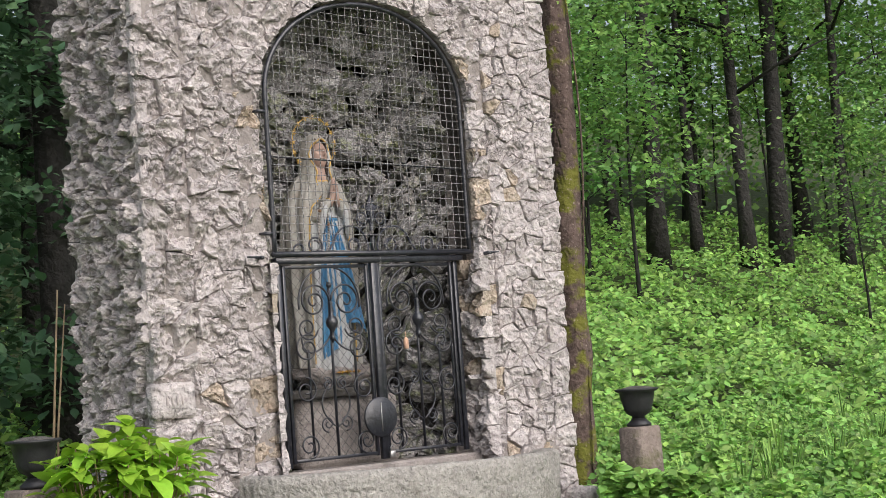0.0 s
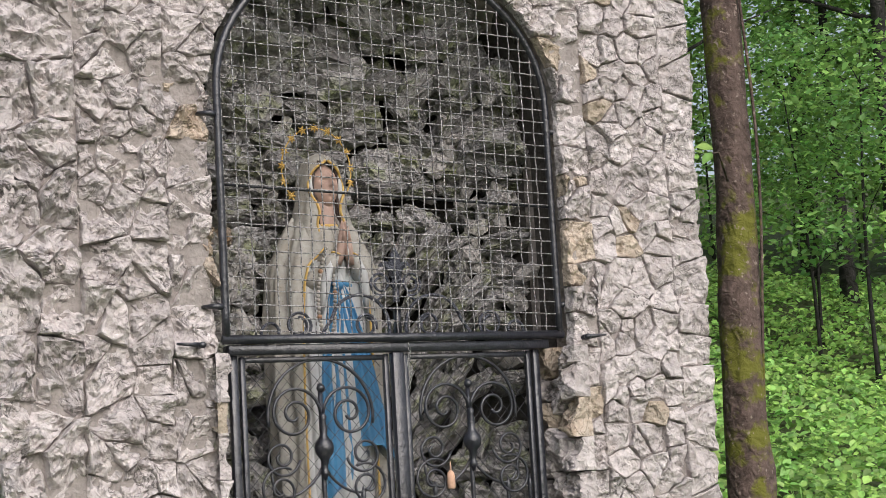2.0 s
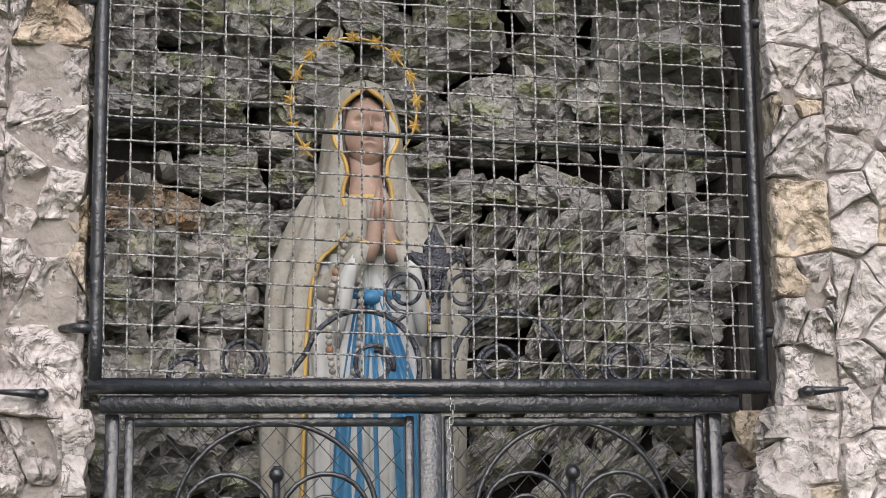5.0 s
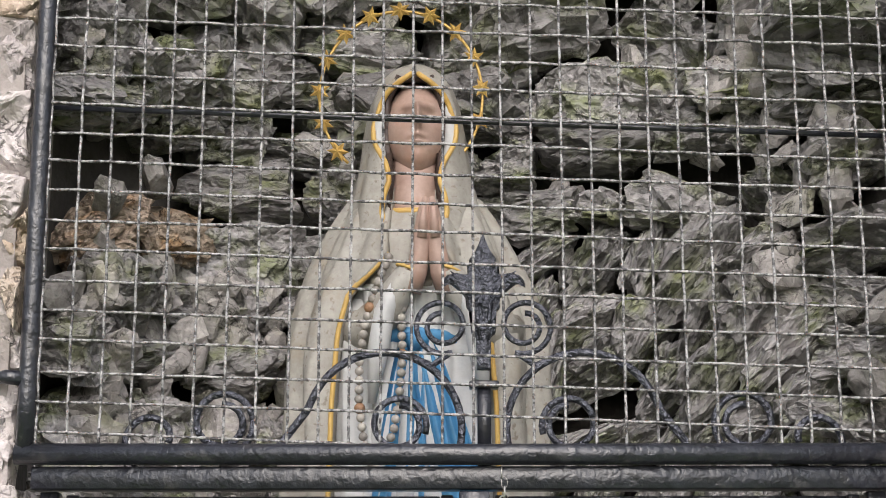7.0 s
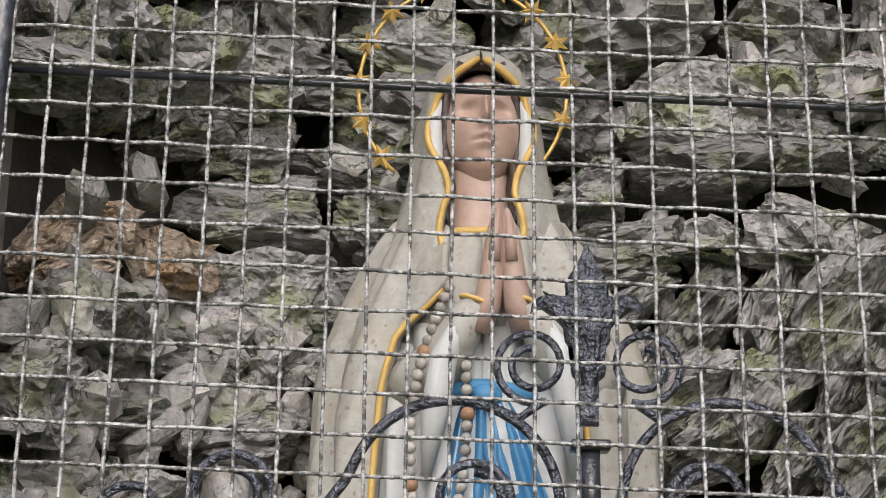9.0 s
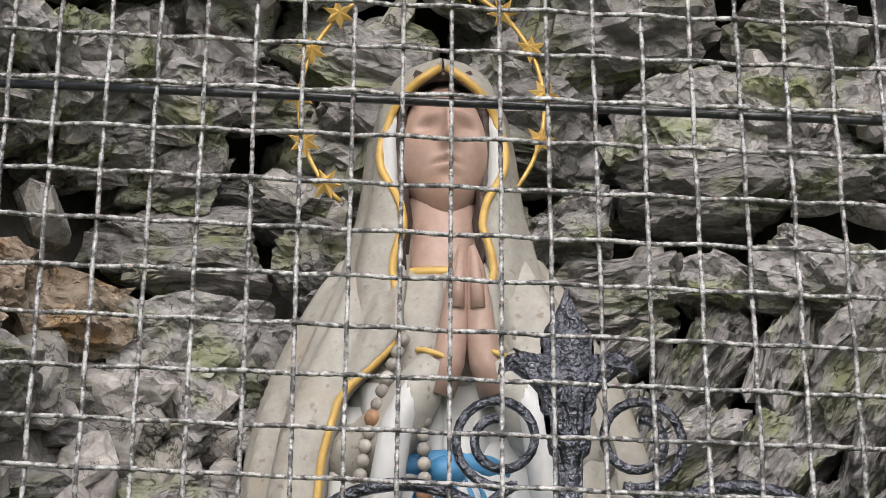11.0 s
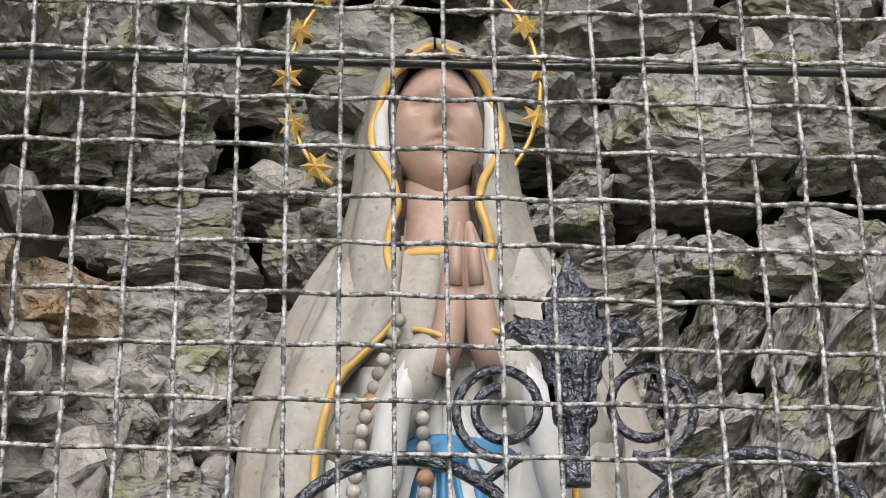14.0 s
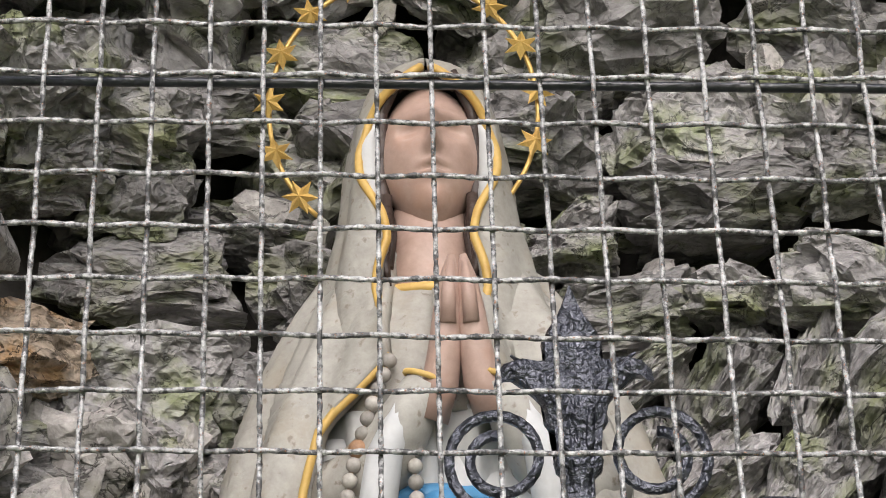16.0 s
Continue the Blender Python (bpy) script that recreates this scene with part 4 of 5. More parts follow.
def build_statue():
    V, F, I = [], [], []
    mats = [CREAM, WHITE, BLUE, FLESH, HAIR, GILT]

    def add(shape, index):
        n = len(V)
        V.extend(shape[0])
        F.extend([tuple(i + n for i in f) for f in shape[1]])
        I.extend([index] * len(shape[1]))

    mid = lambda z: SX
    back = lambda z: SY
    # dress, white below and drawn over with cream cloth at the breast
    dw = curve((1.1, 0.14), (1.3, 0.122), (1.6, 0.112), (1.9, 0.100), (1.99, 0.112), (2.06, 0.108), (2.11, 0.075))
    dd = curve((1.1, 0.135), (1.3, 0.12), (1.6, 0.107), (1.9, 0.088), (1.98, 0.100), (2.06, 0.096), (2.11, 0.066))
    add(shell(np.linspace(1.12, 1.985, 80), mid, lambda z: SY - 0.012, dw, dd, lambda z: 0.0, 0.01, 13, 0.045, 150, 2.0), 1)
    add(shell(np.linspace(1.98, 2.108, 12), mid, lambda z: SY - 0.012, dw, dd, lambda z: 0.0, 0.01, 9, 0.03, 90, 6.0), 0)
    # mantle: hangs from the shoulders, open in front
    wide = curve((1.14, 0.175), (1.35, 0.18), (1.6, 0.186), (1.8, 0.189), (1.92, 0.182), (1.98, 0.167), (2.03, 0.148), (2.07, 0.130), (2.11, 0.110), (2.14, 0.092), (2.16, 0.06))
    deep = curve((1.14, 0.14), (1.6, 0.135), (1.95, 0.135), (2.07, 0.11), (2.16, 0.05))
    gap_m = curve((1.14, 0.82), (1.5, 0.78), (1.75, 0.72), (1.9, 0.68), (1.97, 0.62), (2.0, 0.42), (2.03, 0.26), (2.06, 0.3), (2.16, 0.35))
    add(shell(np.linspace(1.14, 2.16, 96), mid, back, wide, deep, gap_m, 0.012, 11, 0.066, 140, 2.5), 0)
    # wide white sleeves hanging inside the mantle
    add(shell(np.linspace(1.15, 1.965, 70), mid, back, curve((1.15, 0.155), (1.6, 0.168), (1.9, 0.172), (1.965, 0.15)), curve((1.15, 0.118), (1.6, 0.112), (1.9, 0.104), (1.965, 0.09)),
              lambda z: 0.0, 0.01, 17, 0.05, 150, 3.0), 1)
    # veil over the head and shoulders
    zs = [2.03, 2.05, 2.07, 2.09, 2.105, 2.12, 2.135, 2.15, 2.165, 2.18, 2.195, 2.21, 2.225, 2.24, 2.255, 2.27, 2.285, 2.297, 2.307, 2.315, 2.322, 2.328, 2.339, 2.349, 2.357, 2.363]
    vw = curve((2.03, 0.118), (2.10, 0.106), (2.15, 0.096), (2.18, 0.088), (2.25, 0.078), (2.295, 0.070), (2.328, 0.056), (2.347, 0.040), (2.359, 0.020), (2.365, 0.004))
    vd = curve((2.03, 0.105), (2.10, 0.09), (2.18, 0.082), (2.275, 0.082), (2.322, 0.072), (2.346, 0.05), (2.359, 0.028), (2.365, 0.005))
    gap_v = curve((2.03, 0.40), (2.10, 0.48), (2.15, 0.42), (2.18, 0.56), (2.22, 0.82), (2.25, 0.95), (2.28, 0.90), (2.299, 0.70), (2.312, 0.42), (2.322, 0.16), (2.328, 0.03), (2.38, 0.02))
    vy = lambda z: SY - 0.012
    add(shell(zs, mid, vy, vw, vd, gap_v, 0.007, 7, 0.03, 72, 9.0), 0)
    # gold borders along veil and mantle
    for s in (-1, 1):
        edge = []
        for z in np.linspace(2.03, 2.329, 44):
            a = gap_v(z)
            edge.append((SX + s * (vw(z) + 0.001) * math.sin(a) + s * 0.003 * math.sin(z * 60), vy(z) - (vd(z) + 0.002) * math.cos(a), z))
        add(tube(edge, 0.0045, 6), 5)
        edge = []
        for z in np.linspace(1.16, 2.03, 54):
            a = gap_m(z)
            edge.append((SX + s * (wide(z) + 0.001) * math.sin(a), SY - (deep(z) + 0.003) * math.cos(a), z))
        add(tube(edge, 0.0042, 6), 5)
        # white lining of the veil beside the face and dark hair within
        add(tube([(SX + s * 0.046, SY - 0.060, 2.29), (SX + s * 0.056, SY - 0.058, 2.262), (SX + s * 0.057, SY - 0.058, 2.21), (SX + s * 0.048, SY - 0.066, 2.16),
                  (SX + s * 0.050, SY - 0.076, 2.11)], [0.003, 0.009, 0.012, 0.010, 0.006], 10), 1)
        add(tube([(SX + s * 0.024, SY - 0.070, 2.328), (SX + s * 0.043, SY - 0.062, 2.29), (SX + s * 0.045, SY - 0.056, 2.22), (SX + s * 0.038, SY - 0.062, 2.165),
                  (SX + s * 0.038, SY - 0.078, 2.125)], [0.006, 0.006, 0.007, 0.008, 0.004], 8), 4)
    for s in (-1, 1):
        add(tube([(SX + s * 0.040, SY - 0.068, 2.20), (SX + s * 0.041, SY - 0.074, 2.165), (SX + s * 0.043, SY - 0.082, 2.13), (SX + s * 0.037, SY - 0.086, 2.105)],
                 [0.006, 0.007, 0.006, 0.001], 8), 4)
    add(tube([(SX + 0.030 * math.sin(a), SY - 0.066, 2.308 + 0.018 * math.cos(a)) for a in np.linspace(-1.3, 1.3, 14)], 0.006, 6), 4)
    # head, tilted back, with a plain soft relief
    fine_ball = ico(6)
    p = fine_ball[0].copy()
    x, y, z = p.T
    jaw = np.where(z < 0, 1 - 0.30 * z * z, 1.0)
    px, py, pz = x * 0.0492 * jaw, y * 0.054 * np.where(z < 0, 1 - 0.12 * z * z, 1), z * 0.083
    ridge = np.exp(-((x / 0.095) ** 2)) * np.exp(-(((z + 0.04) / 0.26) ** 2)) * (y < 0)
    tip = np.exp(-((x / 0.17) ** 2)) * np.exp(-(((z + 0.20) / 0.085) ** 2)) * (y < 0)
    brow = np.exp(-(((z - 0.22) / 0.09) ** 2)) * np.exp(-((x / 0.6) ** 2)) * (y < 0)
    socket = (np.exp(-(((x - 0.42) / 0.19) ** 2)) + np.exp(-(((x + 0.42) / 0.19) ** 2))) * np.exp(-(((z - 0.07) / 0.10) ** 2)) * (y < 0)
    lips = np.exp(-((x / 0.24) ** 2)) * (np.exp(-(((z + 0.40) / 0.045) ** 2)) + np.exp(-(((z + 0.52) / 0.05) ** 2))) * (y < 0)
    lid = (np.exp(-(((x - 0.42) / 0.13) ** 2)) + np.exp(-(((x + 0.42) / 0.13) ** 2))) * np.exp(-(((z - 0.055) / 0.055) ** 2)) * (y < 0)
    mouth = np.exp(-((x / 0.26) ** 2)) * np.exp(-(((z + 0.46) / 0.018) ** 2)) * (y < 0)
    chin = np.exp(-((x / 0.3) ** 2)) * np.exp(-(((z + 0.80) / 0.15) ** 2)) * (y < 0)
    py = py - 0.0150 * ridge - 0.0100 * tip - 0.0060 * brow + 0.0165 * socket - 0.0085 * lid - 0.0065 * lips + 0.004 * mouth - 0.0060 * chin
    tilt = Euler((radians(-12), 0, radians(3))).to_matrix()
    head = [tuple(tilt @ Vector(q) + Vector((SX + 0.002, SY - 0.040, 2.245))) for q in zip(px, py, pz)]
    add((head, fine_ball[1]), 3)
    cap_ball = ico(4)
    cap = [tuple(tilt @ Vector((a * 1.03, b * 1.0 + 0.022, c * 1.03 + 0.001)) + Vector((SX + 0.002, SY - 0.040, 2.247))) for a, b, c in zip(*(cap_ball[0] * (0.0492, 0.052, 0.081)).T)]
    add((cap, cap_ball[1]), 4)
    add(tube([(SX, SY - 0.030, 2.06), (SX, SY - 0.038, 2.11), (SX, SY - 0.038, 2.15), (SX + 0.001, SY - 0.030, 2.22)], [0.056, 0.044, 0.039, 0.036], 20), 3)
    # collar line of the dress
    add(tube([(SX + 0.064 * math.sin(a), SY - 0.014 - 0.066 * math.cos(a), 2.105 + 0.004 * math.sin(a) ** 2) for a in np.linspace(-1.0, 1.0, 16)], 0.0055, 8), 5)
    # forearms under wide sleeves, palms joined
    for s in (-1, 1):
        c0 = SX + 0.022
        sleeve = [(c0 + s * 0.030, SY - 0.138, 2.000), (c0 + s * 0.046, SY - 0.128, 1.970), (c0 + s * 0.066, SY - 0.112, 1.940), (c0 + s * 0.092, SY - 0.09, 1.918), (c0 + s * 0.125, SY - 0.06, 1.915)]
        add(tube(sleeve, [0.016, 0.024, 0.030, 0.033, 0.032], 18), 0)
        add(tube([(c0 + s * (0.030 + 0.017 * math.cos(a)), SY - 0.140 + 0.012 * math.sin(a), 2.001 - 0.006 * s * math.cos(a)) for a in np.linspace(0, 6.28, 16)[:-1]], 0.003, 6, True), 5)
        fold = [(c0 + s * 0.048, SY - 0.140, 1.985), (c0 + s * 0.066, SY - 0.138, 1.935), (c0 + s * 0.075, SY - 0.128, 1.88), (c0 + s * 0.085, SY - 0.118, 1.80)]
        add(tube(fold, [0.008, 0.016, 0.017, 0.006], 10), 1)
        palm = [(c0 + s * 0.028, SY - 0.130, 1.968), (c0 + s * 0.0175, SY - 0.138, 1.998), (c0 + s * 0.0128, SY - 0.143, 2.028),
                (c0 + s * 0.0106, SY - 0.145, 2.058), (c0 + s * 0.0078, SY - 0.145, 2.088), (c0 + s * 0.005, SY - 0.143, 2.111)]
        add(tube(palm, [0.017, 0.016, 0.0145, 0.0122, 0.009, 0.0035], 14), 3)
        for k in (-1, 1):
            add(tube([(c0 + s * 0.010, SY - 0.146 + 0.008 * k, 2.045), (c0 + s * 0.0085, SY - 0.146 + 0.008 * k, 2.075), (c0 + s * 0.006, SY - 0.145 + 0.006 * k, 2.102)], [0.0075, 0.0065, 0.003], 10), 3)
    # sash: a belt and two long ends
    add(tube([(SX + 0.094 * math.sin(a), SY - 0.012 - 0.096 * math.cos(a), 1.898 + 0.008 * math.cos(2 * a)) for a in np.linspace(-1.5, 1.5, 30)], 0.012, 8), 2)
    add(ball((SX + 0.004, SY - 0.112, 1.896), 0.020, 14, 10, 0.8), 2)
    for s, low, spread in ((-1, 1.23, 0.012), (1, 1.36, 0.088)):
        rows_, cols_ = 30, 15
        W = []
        for j in range(rows_):
            u = j / (rows_ - 1)
            zc = 1.895 - (1.895 - low) * u
            cxr = SX + 0.004 + s * (0.010 + 0.05 * min(u, 0.4)) + spread * u * (1 if s > 0 else -0.2)
            wdt = 0.014 + 0.046 * u ** 0.55
            for i in range(cols_):
                v = -1 + 2 * i / (cols_ - 1)
                W.append((cxr + wdt * v, SY - 0.112 - 0.018 * u - 0.020 * max(0, u - 0.3) + 0.007 * math.cos(v * 9 + 2 * u) + 0.02 * v * v * u, zc - 0.05 * u * abs(v) * (s * v > 0)))
        front_n = len(W)
        W += [(a, b + 0.010, c) for a, b, c in W]
        Q = []
        for j in range(rows_ - 1):
            for i in range(cols_ - 1):
                a = j * cols_ + i
                Q.append((a, a + cols_, a + cols_ + 1, a + 1))
                Q.append((front_n + a, front_n + a + 1, front_n + a + cols_ + 1, front_n + a + cols_))
        for j in range(rows_ - 1):
            for i in (0, cols_ - 1):
                a, b = j * cols_ + i, (j + 1) * cols_ + i
                Q.append((a, b, front_n + b, front_n + a))
        for i in range(cols_ - 1):
            a = (rows_ - 1) * cols_ + i
            Q.append((a, a + 1, front_n + a + 1, front_n + a))
        add((W, Q), 2)
    me = mesh_of("statue", [(a - SX, b - SY, c - 1.11) for a, b, c in V], F, mats, I)
    ob = new("statue", me)
    ob.location = (SX, SY, 1.11)
    tagged(ob, "painted plaster statue in white robe with blue sash", "statue")


build_statue()

plinth = thing("statue_plinth", (SX, SY + 0.02, 0.64), "rough grey stone plinth carrying the statue", "plinth")
world_part("plinth_stone", block(-0.42, 0.20, 0.17, 0.62, 0.64, 0.985, 0.02, 0.012), MORTAR, plinth)
# shelf coloured with the painted shade of the niche gaps
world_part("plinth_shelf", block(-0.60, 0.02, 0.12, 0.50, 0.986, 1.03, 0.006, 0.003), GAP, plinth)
world_part("rock_base", ([tuple(np.array(v) * (0.21, 0.15, 0.075) + (SX, SY - 0.02, 1.072)) for v in rock_shape(np.random.default_rng(8), ICO4)[0]], ICO4[1]), MORTAR, plinth)
for x, y in ((-0.125, 0.205), (-0.02, 0.215), (-0.085, 0.20)):
    posy = thing("flower", (x, y, 1.10), "small faded yellow flower laid at the statue's foot", "flower", "flowers")
    world_part("petals", joined([tube([(x, y, 1.10), (x + 0.012 * math.cos(a), y + 0.012 * math.sin(a), 1.112), (x + 0.024 * math.cos(a), y + 0.02 * math.sin(a), 1.108)], [0.003, 0.007, 0.002], 5)
                                 for a in np.linspace(0, 6.28, 7)[:-1]]), PETAL, posy)
    world_part("stem", tube([(x, y, 1.104), (x + 0.01, y - 0.01, 1.085)], 0.002, 5), LEAF, posy)

# halo of twelve stars
CX, CZ, CR, CH, CY = -0.119, 2.302, 0.130, 0.144, 0.330


def build_halo():
    halo = thing("star_halo", (CX, CY, CZ), "gilded ring with twelve six-pointed stars", "halo")
    arc = [(CX + CR * math.cos(radians(a)), CY, CZ + CH * math.sin(radians(a))) for a in np.linspace(-46, 230, 76)]
    world_part("ring", tube(arc, 0.0026, 6), GOLD, halo)
    rng = np.random.default_rng(2)
    V = [(0, -0.0065, 0)] + [((0.0185 if i % 2 == 0 else 0.0085) * math.sin(math.pi * i / 6), 0.0, (0.0185 if i % 2 == 0 else 0.0085) * math.cos(math.pi * i / 6)) for i in range(12)] + [(0, 0.0045, 0)]
    F = [(0, 1 + (i + 1) % 12, 1 + i) for i in range(12)] + [(13, 1 + i, 1 + (i + 1) % 12) for i in range(12)]
    me = mesh_of("star", V, F, GOLD, smooth=False)
    for k in range(-5, 7):
        a = radians(91 + 21.5 * k)
        m = Matrix.Translation((CR * math.cos(a), -0.005, CH * math.sin(a))) @ Euler((rng.uniform(-0.25, 0.25), rng.uniform(0, 1), rng.uniform(-0.25, 0.25))).to_matrix().to_4x4()
        link("star", me, halo, m=m)


build_halo()


def build_rosary():
    rosary = thing("rosary", (SX, SY - 0.13, 1.95), "long rosary of grey and brown wooden beads on the robe", "rosary")
    left = [(-0.136, 0.250, 2.022), (-0.150, 0.246, 1.985), (-0.163, 0.244, 1.945), (-0.171, 0.243, 1.914), (-0.178, 0.242, 1.86), (-0.178, 0.240, 1.80), (-0.170, 0.238, 1.74),
            (-0.155, 0.236, 1.70), (-0.140, 0.236, 1.72)]
    right = [(-0.112, 0.250, 1.955), (-0.116, 0.246, 1.932), (-0.114, 0.243, 1.87), (-0.118, 0.240, 1.81), (-0.126, 0.238, 1.76), (-0.140, 0.236, 1.72)]
    mesh_g = mesh_of("bead", *ball((0, 0, 0), 0.0068, 12, 8), BEAD)
    mesh_b = mesh_of("bead", *ball((0, 0, 0), 0.0084, 12, 8), BROWN)
    for path in (left, right):
        P = np.array(path)
        s = np.r_[0, np.cumsum(np.linalg.norm(np.diff(P, axis=0), axis=1))]
        n = int(s[-1] / 0.0140)
        for i in range(n):
            q = [np.interp(i * 0.0140, s, P[:, k]) for k in range(3)]
            link("bead", mesh_b if i % 11 == 6 else mesh_g, rosary, m=Matrix.Translation(Vector(q) - Vector(rosary.location)))
        world_part("cord", tube(P, 0.0012, 5), BROWN, rosary)


build_rosary()


# ---- stone basin before the gate ----
def build_basin():
    basin = thing("stone_basin", (0.0, -0.2, 0.0), "rough grey granite basin with curved rim before the gate", "basin")
    n = 48
    V, F = [], []
    prof = [(1.0, 0.18), (1.03, 0.40), (1.045, 0.585), (1.04, 0.628), (1.015, 0.642), (0.93, 0.642), (0.905, 0.628), (0.895, 0.50)]
    for i in range(n + 1):
        a = math.pi * i / n
        for k, z in prof:
            x, y = 0.915 * k * math.cos(a), -0.06 - 0.47 * k * math.sin(a)
            q = noise.noise(Vector((x * 8, y * 8, z * 8))) * 0.006
            V.append((x + 0.035, y + q, z + q + (-0.012 * math.cos(a))))
    m = len(prof)
    for i in range(n):
        for j in range(m - 1):
            F.append((i * m + j, i * m + j + 1, (i + 1) * m + j + 1, (i + 1) * m + j))
    F += [tuple(range(m)), tuple(n * m + j for j in range(m))[::-1]]
    world_part("rim", (V, F), CONCRETE, basin)
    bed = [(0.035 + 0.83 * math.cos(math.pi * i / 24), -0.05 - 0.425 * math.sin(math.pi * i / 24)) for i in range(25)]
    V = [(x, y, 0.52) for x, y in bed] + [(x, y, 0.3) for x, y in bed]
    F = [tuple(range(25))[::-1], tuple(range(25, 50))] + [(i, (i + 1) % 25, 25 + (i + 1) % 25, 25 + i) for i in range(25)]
    # bed painted near-black, standing in for shade inside the basin
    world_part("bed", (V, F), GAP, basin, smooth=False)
    world_part("foot", block(-0.75, 0.72, -0.45, -0.02, -0.12, 0.3, 0.02, 0.006), CONCRETE, basin)


build_basin()

for x0, x1, y0, y1, z1 in ((1.09, 1.30, -0.20, 0.12, 0.40), (1.02, 1.18, -0.32, -0.1, 0.30)):
    foot = thing("footing_stone", ((x0 + x1) / 2, (y0 + y1) / 2, 0.0), "pale rough limestone block at the wall's foot", "stone", "footing stones")
    world_part("stone_body", block(x0, x1, y0, y1, -0.1, z1, 0.025, 0.012), STONE, foot)


# ---- urns on pedestals ----
def build_urn(x, y, z, s, ped, label):
    base = thing("pedestal", (x, y, ground_z(x, y) - 0.05), "square mossy stone pedestal among the plants", "pedestal", "urn pedestals")
    world_part("shaft", block(x - ped, x + ped, y - ped, y + ped, ground_z(x, y) - 0.1, z - 0.002, 0.012, 0.006), MOSSY, base)
    urn = thing("urn", (x, y, z), label, "urn", "urns")
    world_part("foot", lathe([(0.068 * s, 0), (0.070 * s, 0.012 * s), (0.05 * s, 0.03 * s), (0.036 * s, 0.045 * s)], 28, (x, y, z)), URN, urn)
    world_part("bowl", lathe([(0.034 * s, 0.044 * s), (0.036 * s, 0.055 * s), (0.065 * s, 0.07 * s), (0.078 * s, 0.092 * s), (0.079 * s, 0.10 * s), (0.092 * s, 0.15 * s), (0.1 * s, 0.19 * s),
                              (0.122 * s, 0.20 * s), (0.125 * s, 0.208 * s), (0.116 * s, 0.212 * s), (0.10 * s, 0.20 * s)], 32, (x, y, z)), URN, urn)
    world_part("soil_fill", lathe([(0.104 * s, 0.203 * s), (0.09 * s, 0.214 * s), (0.045 * s, 0.224 * s), (0.001, 0.226 * s)], 20, (x, y, z)), SOIL, urn)


build_urn(1.565, -0.2, 0.698, 0.98, 0.088, "black cast iron urn filled with soil")
build_urn(-1.915, -0.03, 0.705, 0.98, 0.105, "black cast iron urn beside the leafy shrub")


# ---- leafy shrub by the left corner ----
def leaf_mesh(name, mat, l=0.10, w=0.045, fold=0.25, droop=0.3):
    V, F = [], []
    n = 6
    for i in range(n + 1):
        u = i / n
        wd = w * math.sin(math.pi * u ** 0.8) ** 0.9 + 0.001
        zc = -droop * l * u * u
        V += [(-wd, l * u, zc + fold * wd), (0, l * u, zc), (wd, l * u, zc + fold * wd)]
    for i in range(n):
        a = 3 * i
        F += [(a, a + 1, a + 4, a + 3), (a + 1, a + 2, a + 5, a + 4)]
    return mesh_of(name, V, F, mat)


def build_shrub():
    rng = np.random.default_rng(21)
    x0, y0 = -1.69, -0.42
    g = ground_z(x0, y0)
    shrub = thing("shrub", (x0, y0, g), "bright green broad-leaved shrub at the chapel's corner", "shrub")
    kinds = [leaf_mesh("leaf", LEAF, l, w, f, d) for l, w, f, d in ((0.11, 0.028, 0.35, 0.35), (0.09, 0.026, 0.2, 0.5), (0.125, 0.031, 0.3, 0.25), (0.075, 0.022, 0.4, 0.4))]
    stems = []
    for k in range(52):
        a = rng.uniform(0, 2 * math.pi)
        r = 0.30 * math.sqrt(rng.uniform(0, 1))
        tx, ty = r * math.cos(a) * 1.05, r * math.sin(a)
        tz = 0.93 - g - 0.9 * r ** 1.5 + rng.uniform(-0.12, 0.04)
        stems.append(tube([(tx * 0.25, ty * 0.25, 0), (tx * 0.7, ty * 0.7, tz * 0.55), (tx, ty, tz)], [0.007, 0.005, 0.003], 5))
        for i in range(8):
            yaw = i * 2.4 + rng.uniform(-0.4, 0.4)
            lift = rng.uniform(-0.35, 0.75)
            m = Matrix.Translation((tx, ty, tz - 0.02 * (i // 2) - (0.0 if i < 5 else rng.uniform(0, 0.2)))) @ Euler((lift, rng.uniform(-0.3, 0.3), yaw), "XYZ").to_matrix().to_4x4() @ Matrix.Scale(rng.uniform(0.8, 1.5), 4)
            link("leaf", kinds[int(rng.integers(4))], shrub, m=m)
    for stem in stems:
        part("stem", stem, STICK, shrub)


build_shrub()

canes = thing("dry_canes", (-1.36, 0.92, 0.0), "two thin dry brown stalks standing in the weeds", "stalk")
world_part("cane", tube([(-1.40, 0.95, ground_z(-1.4, 0.95)), (-1.372, 0.94, 0.9), (-1.33, 0.9, 1.62)], [0.008, 0.007, 0.004], 6), STICK, canes)
world_part("cane", tube([(-1.37, 0.98, ground_z(-1.4, 0.95)), (-1.34, 0.96, 0.9), (-1.27, 0.95, 1.55)], [0.007, 0.006, 0.003], 6), STICK, canes)


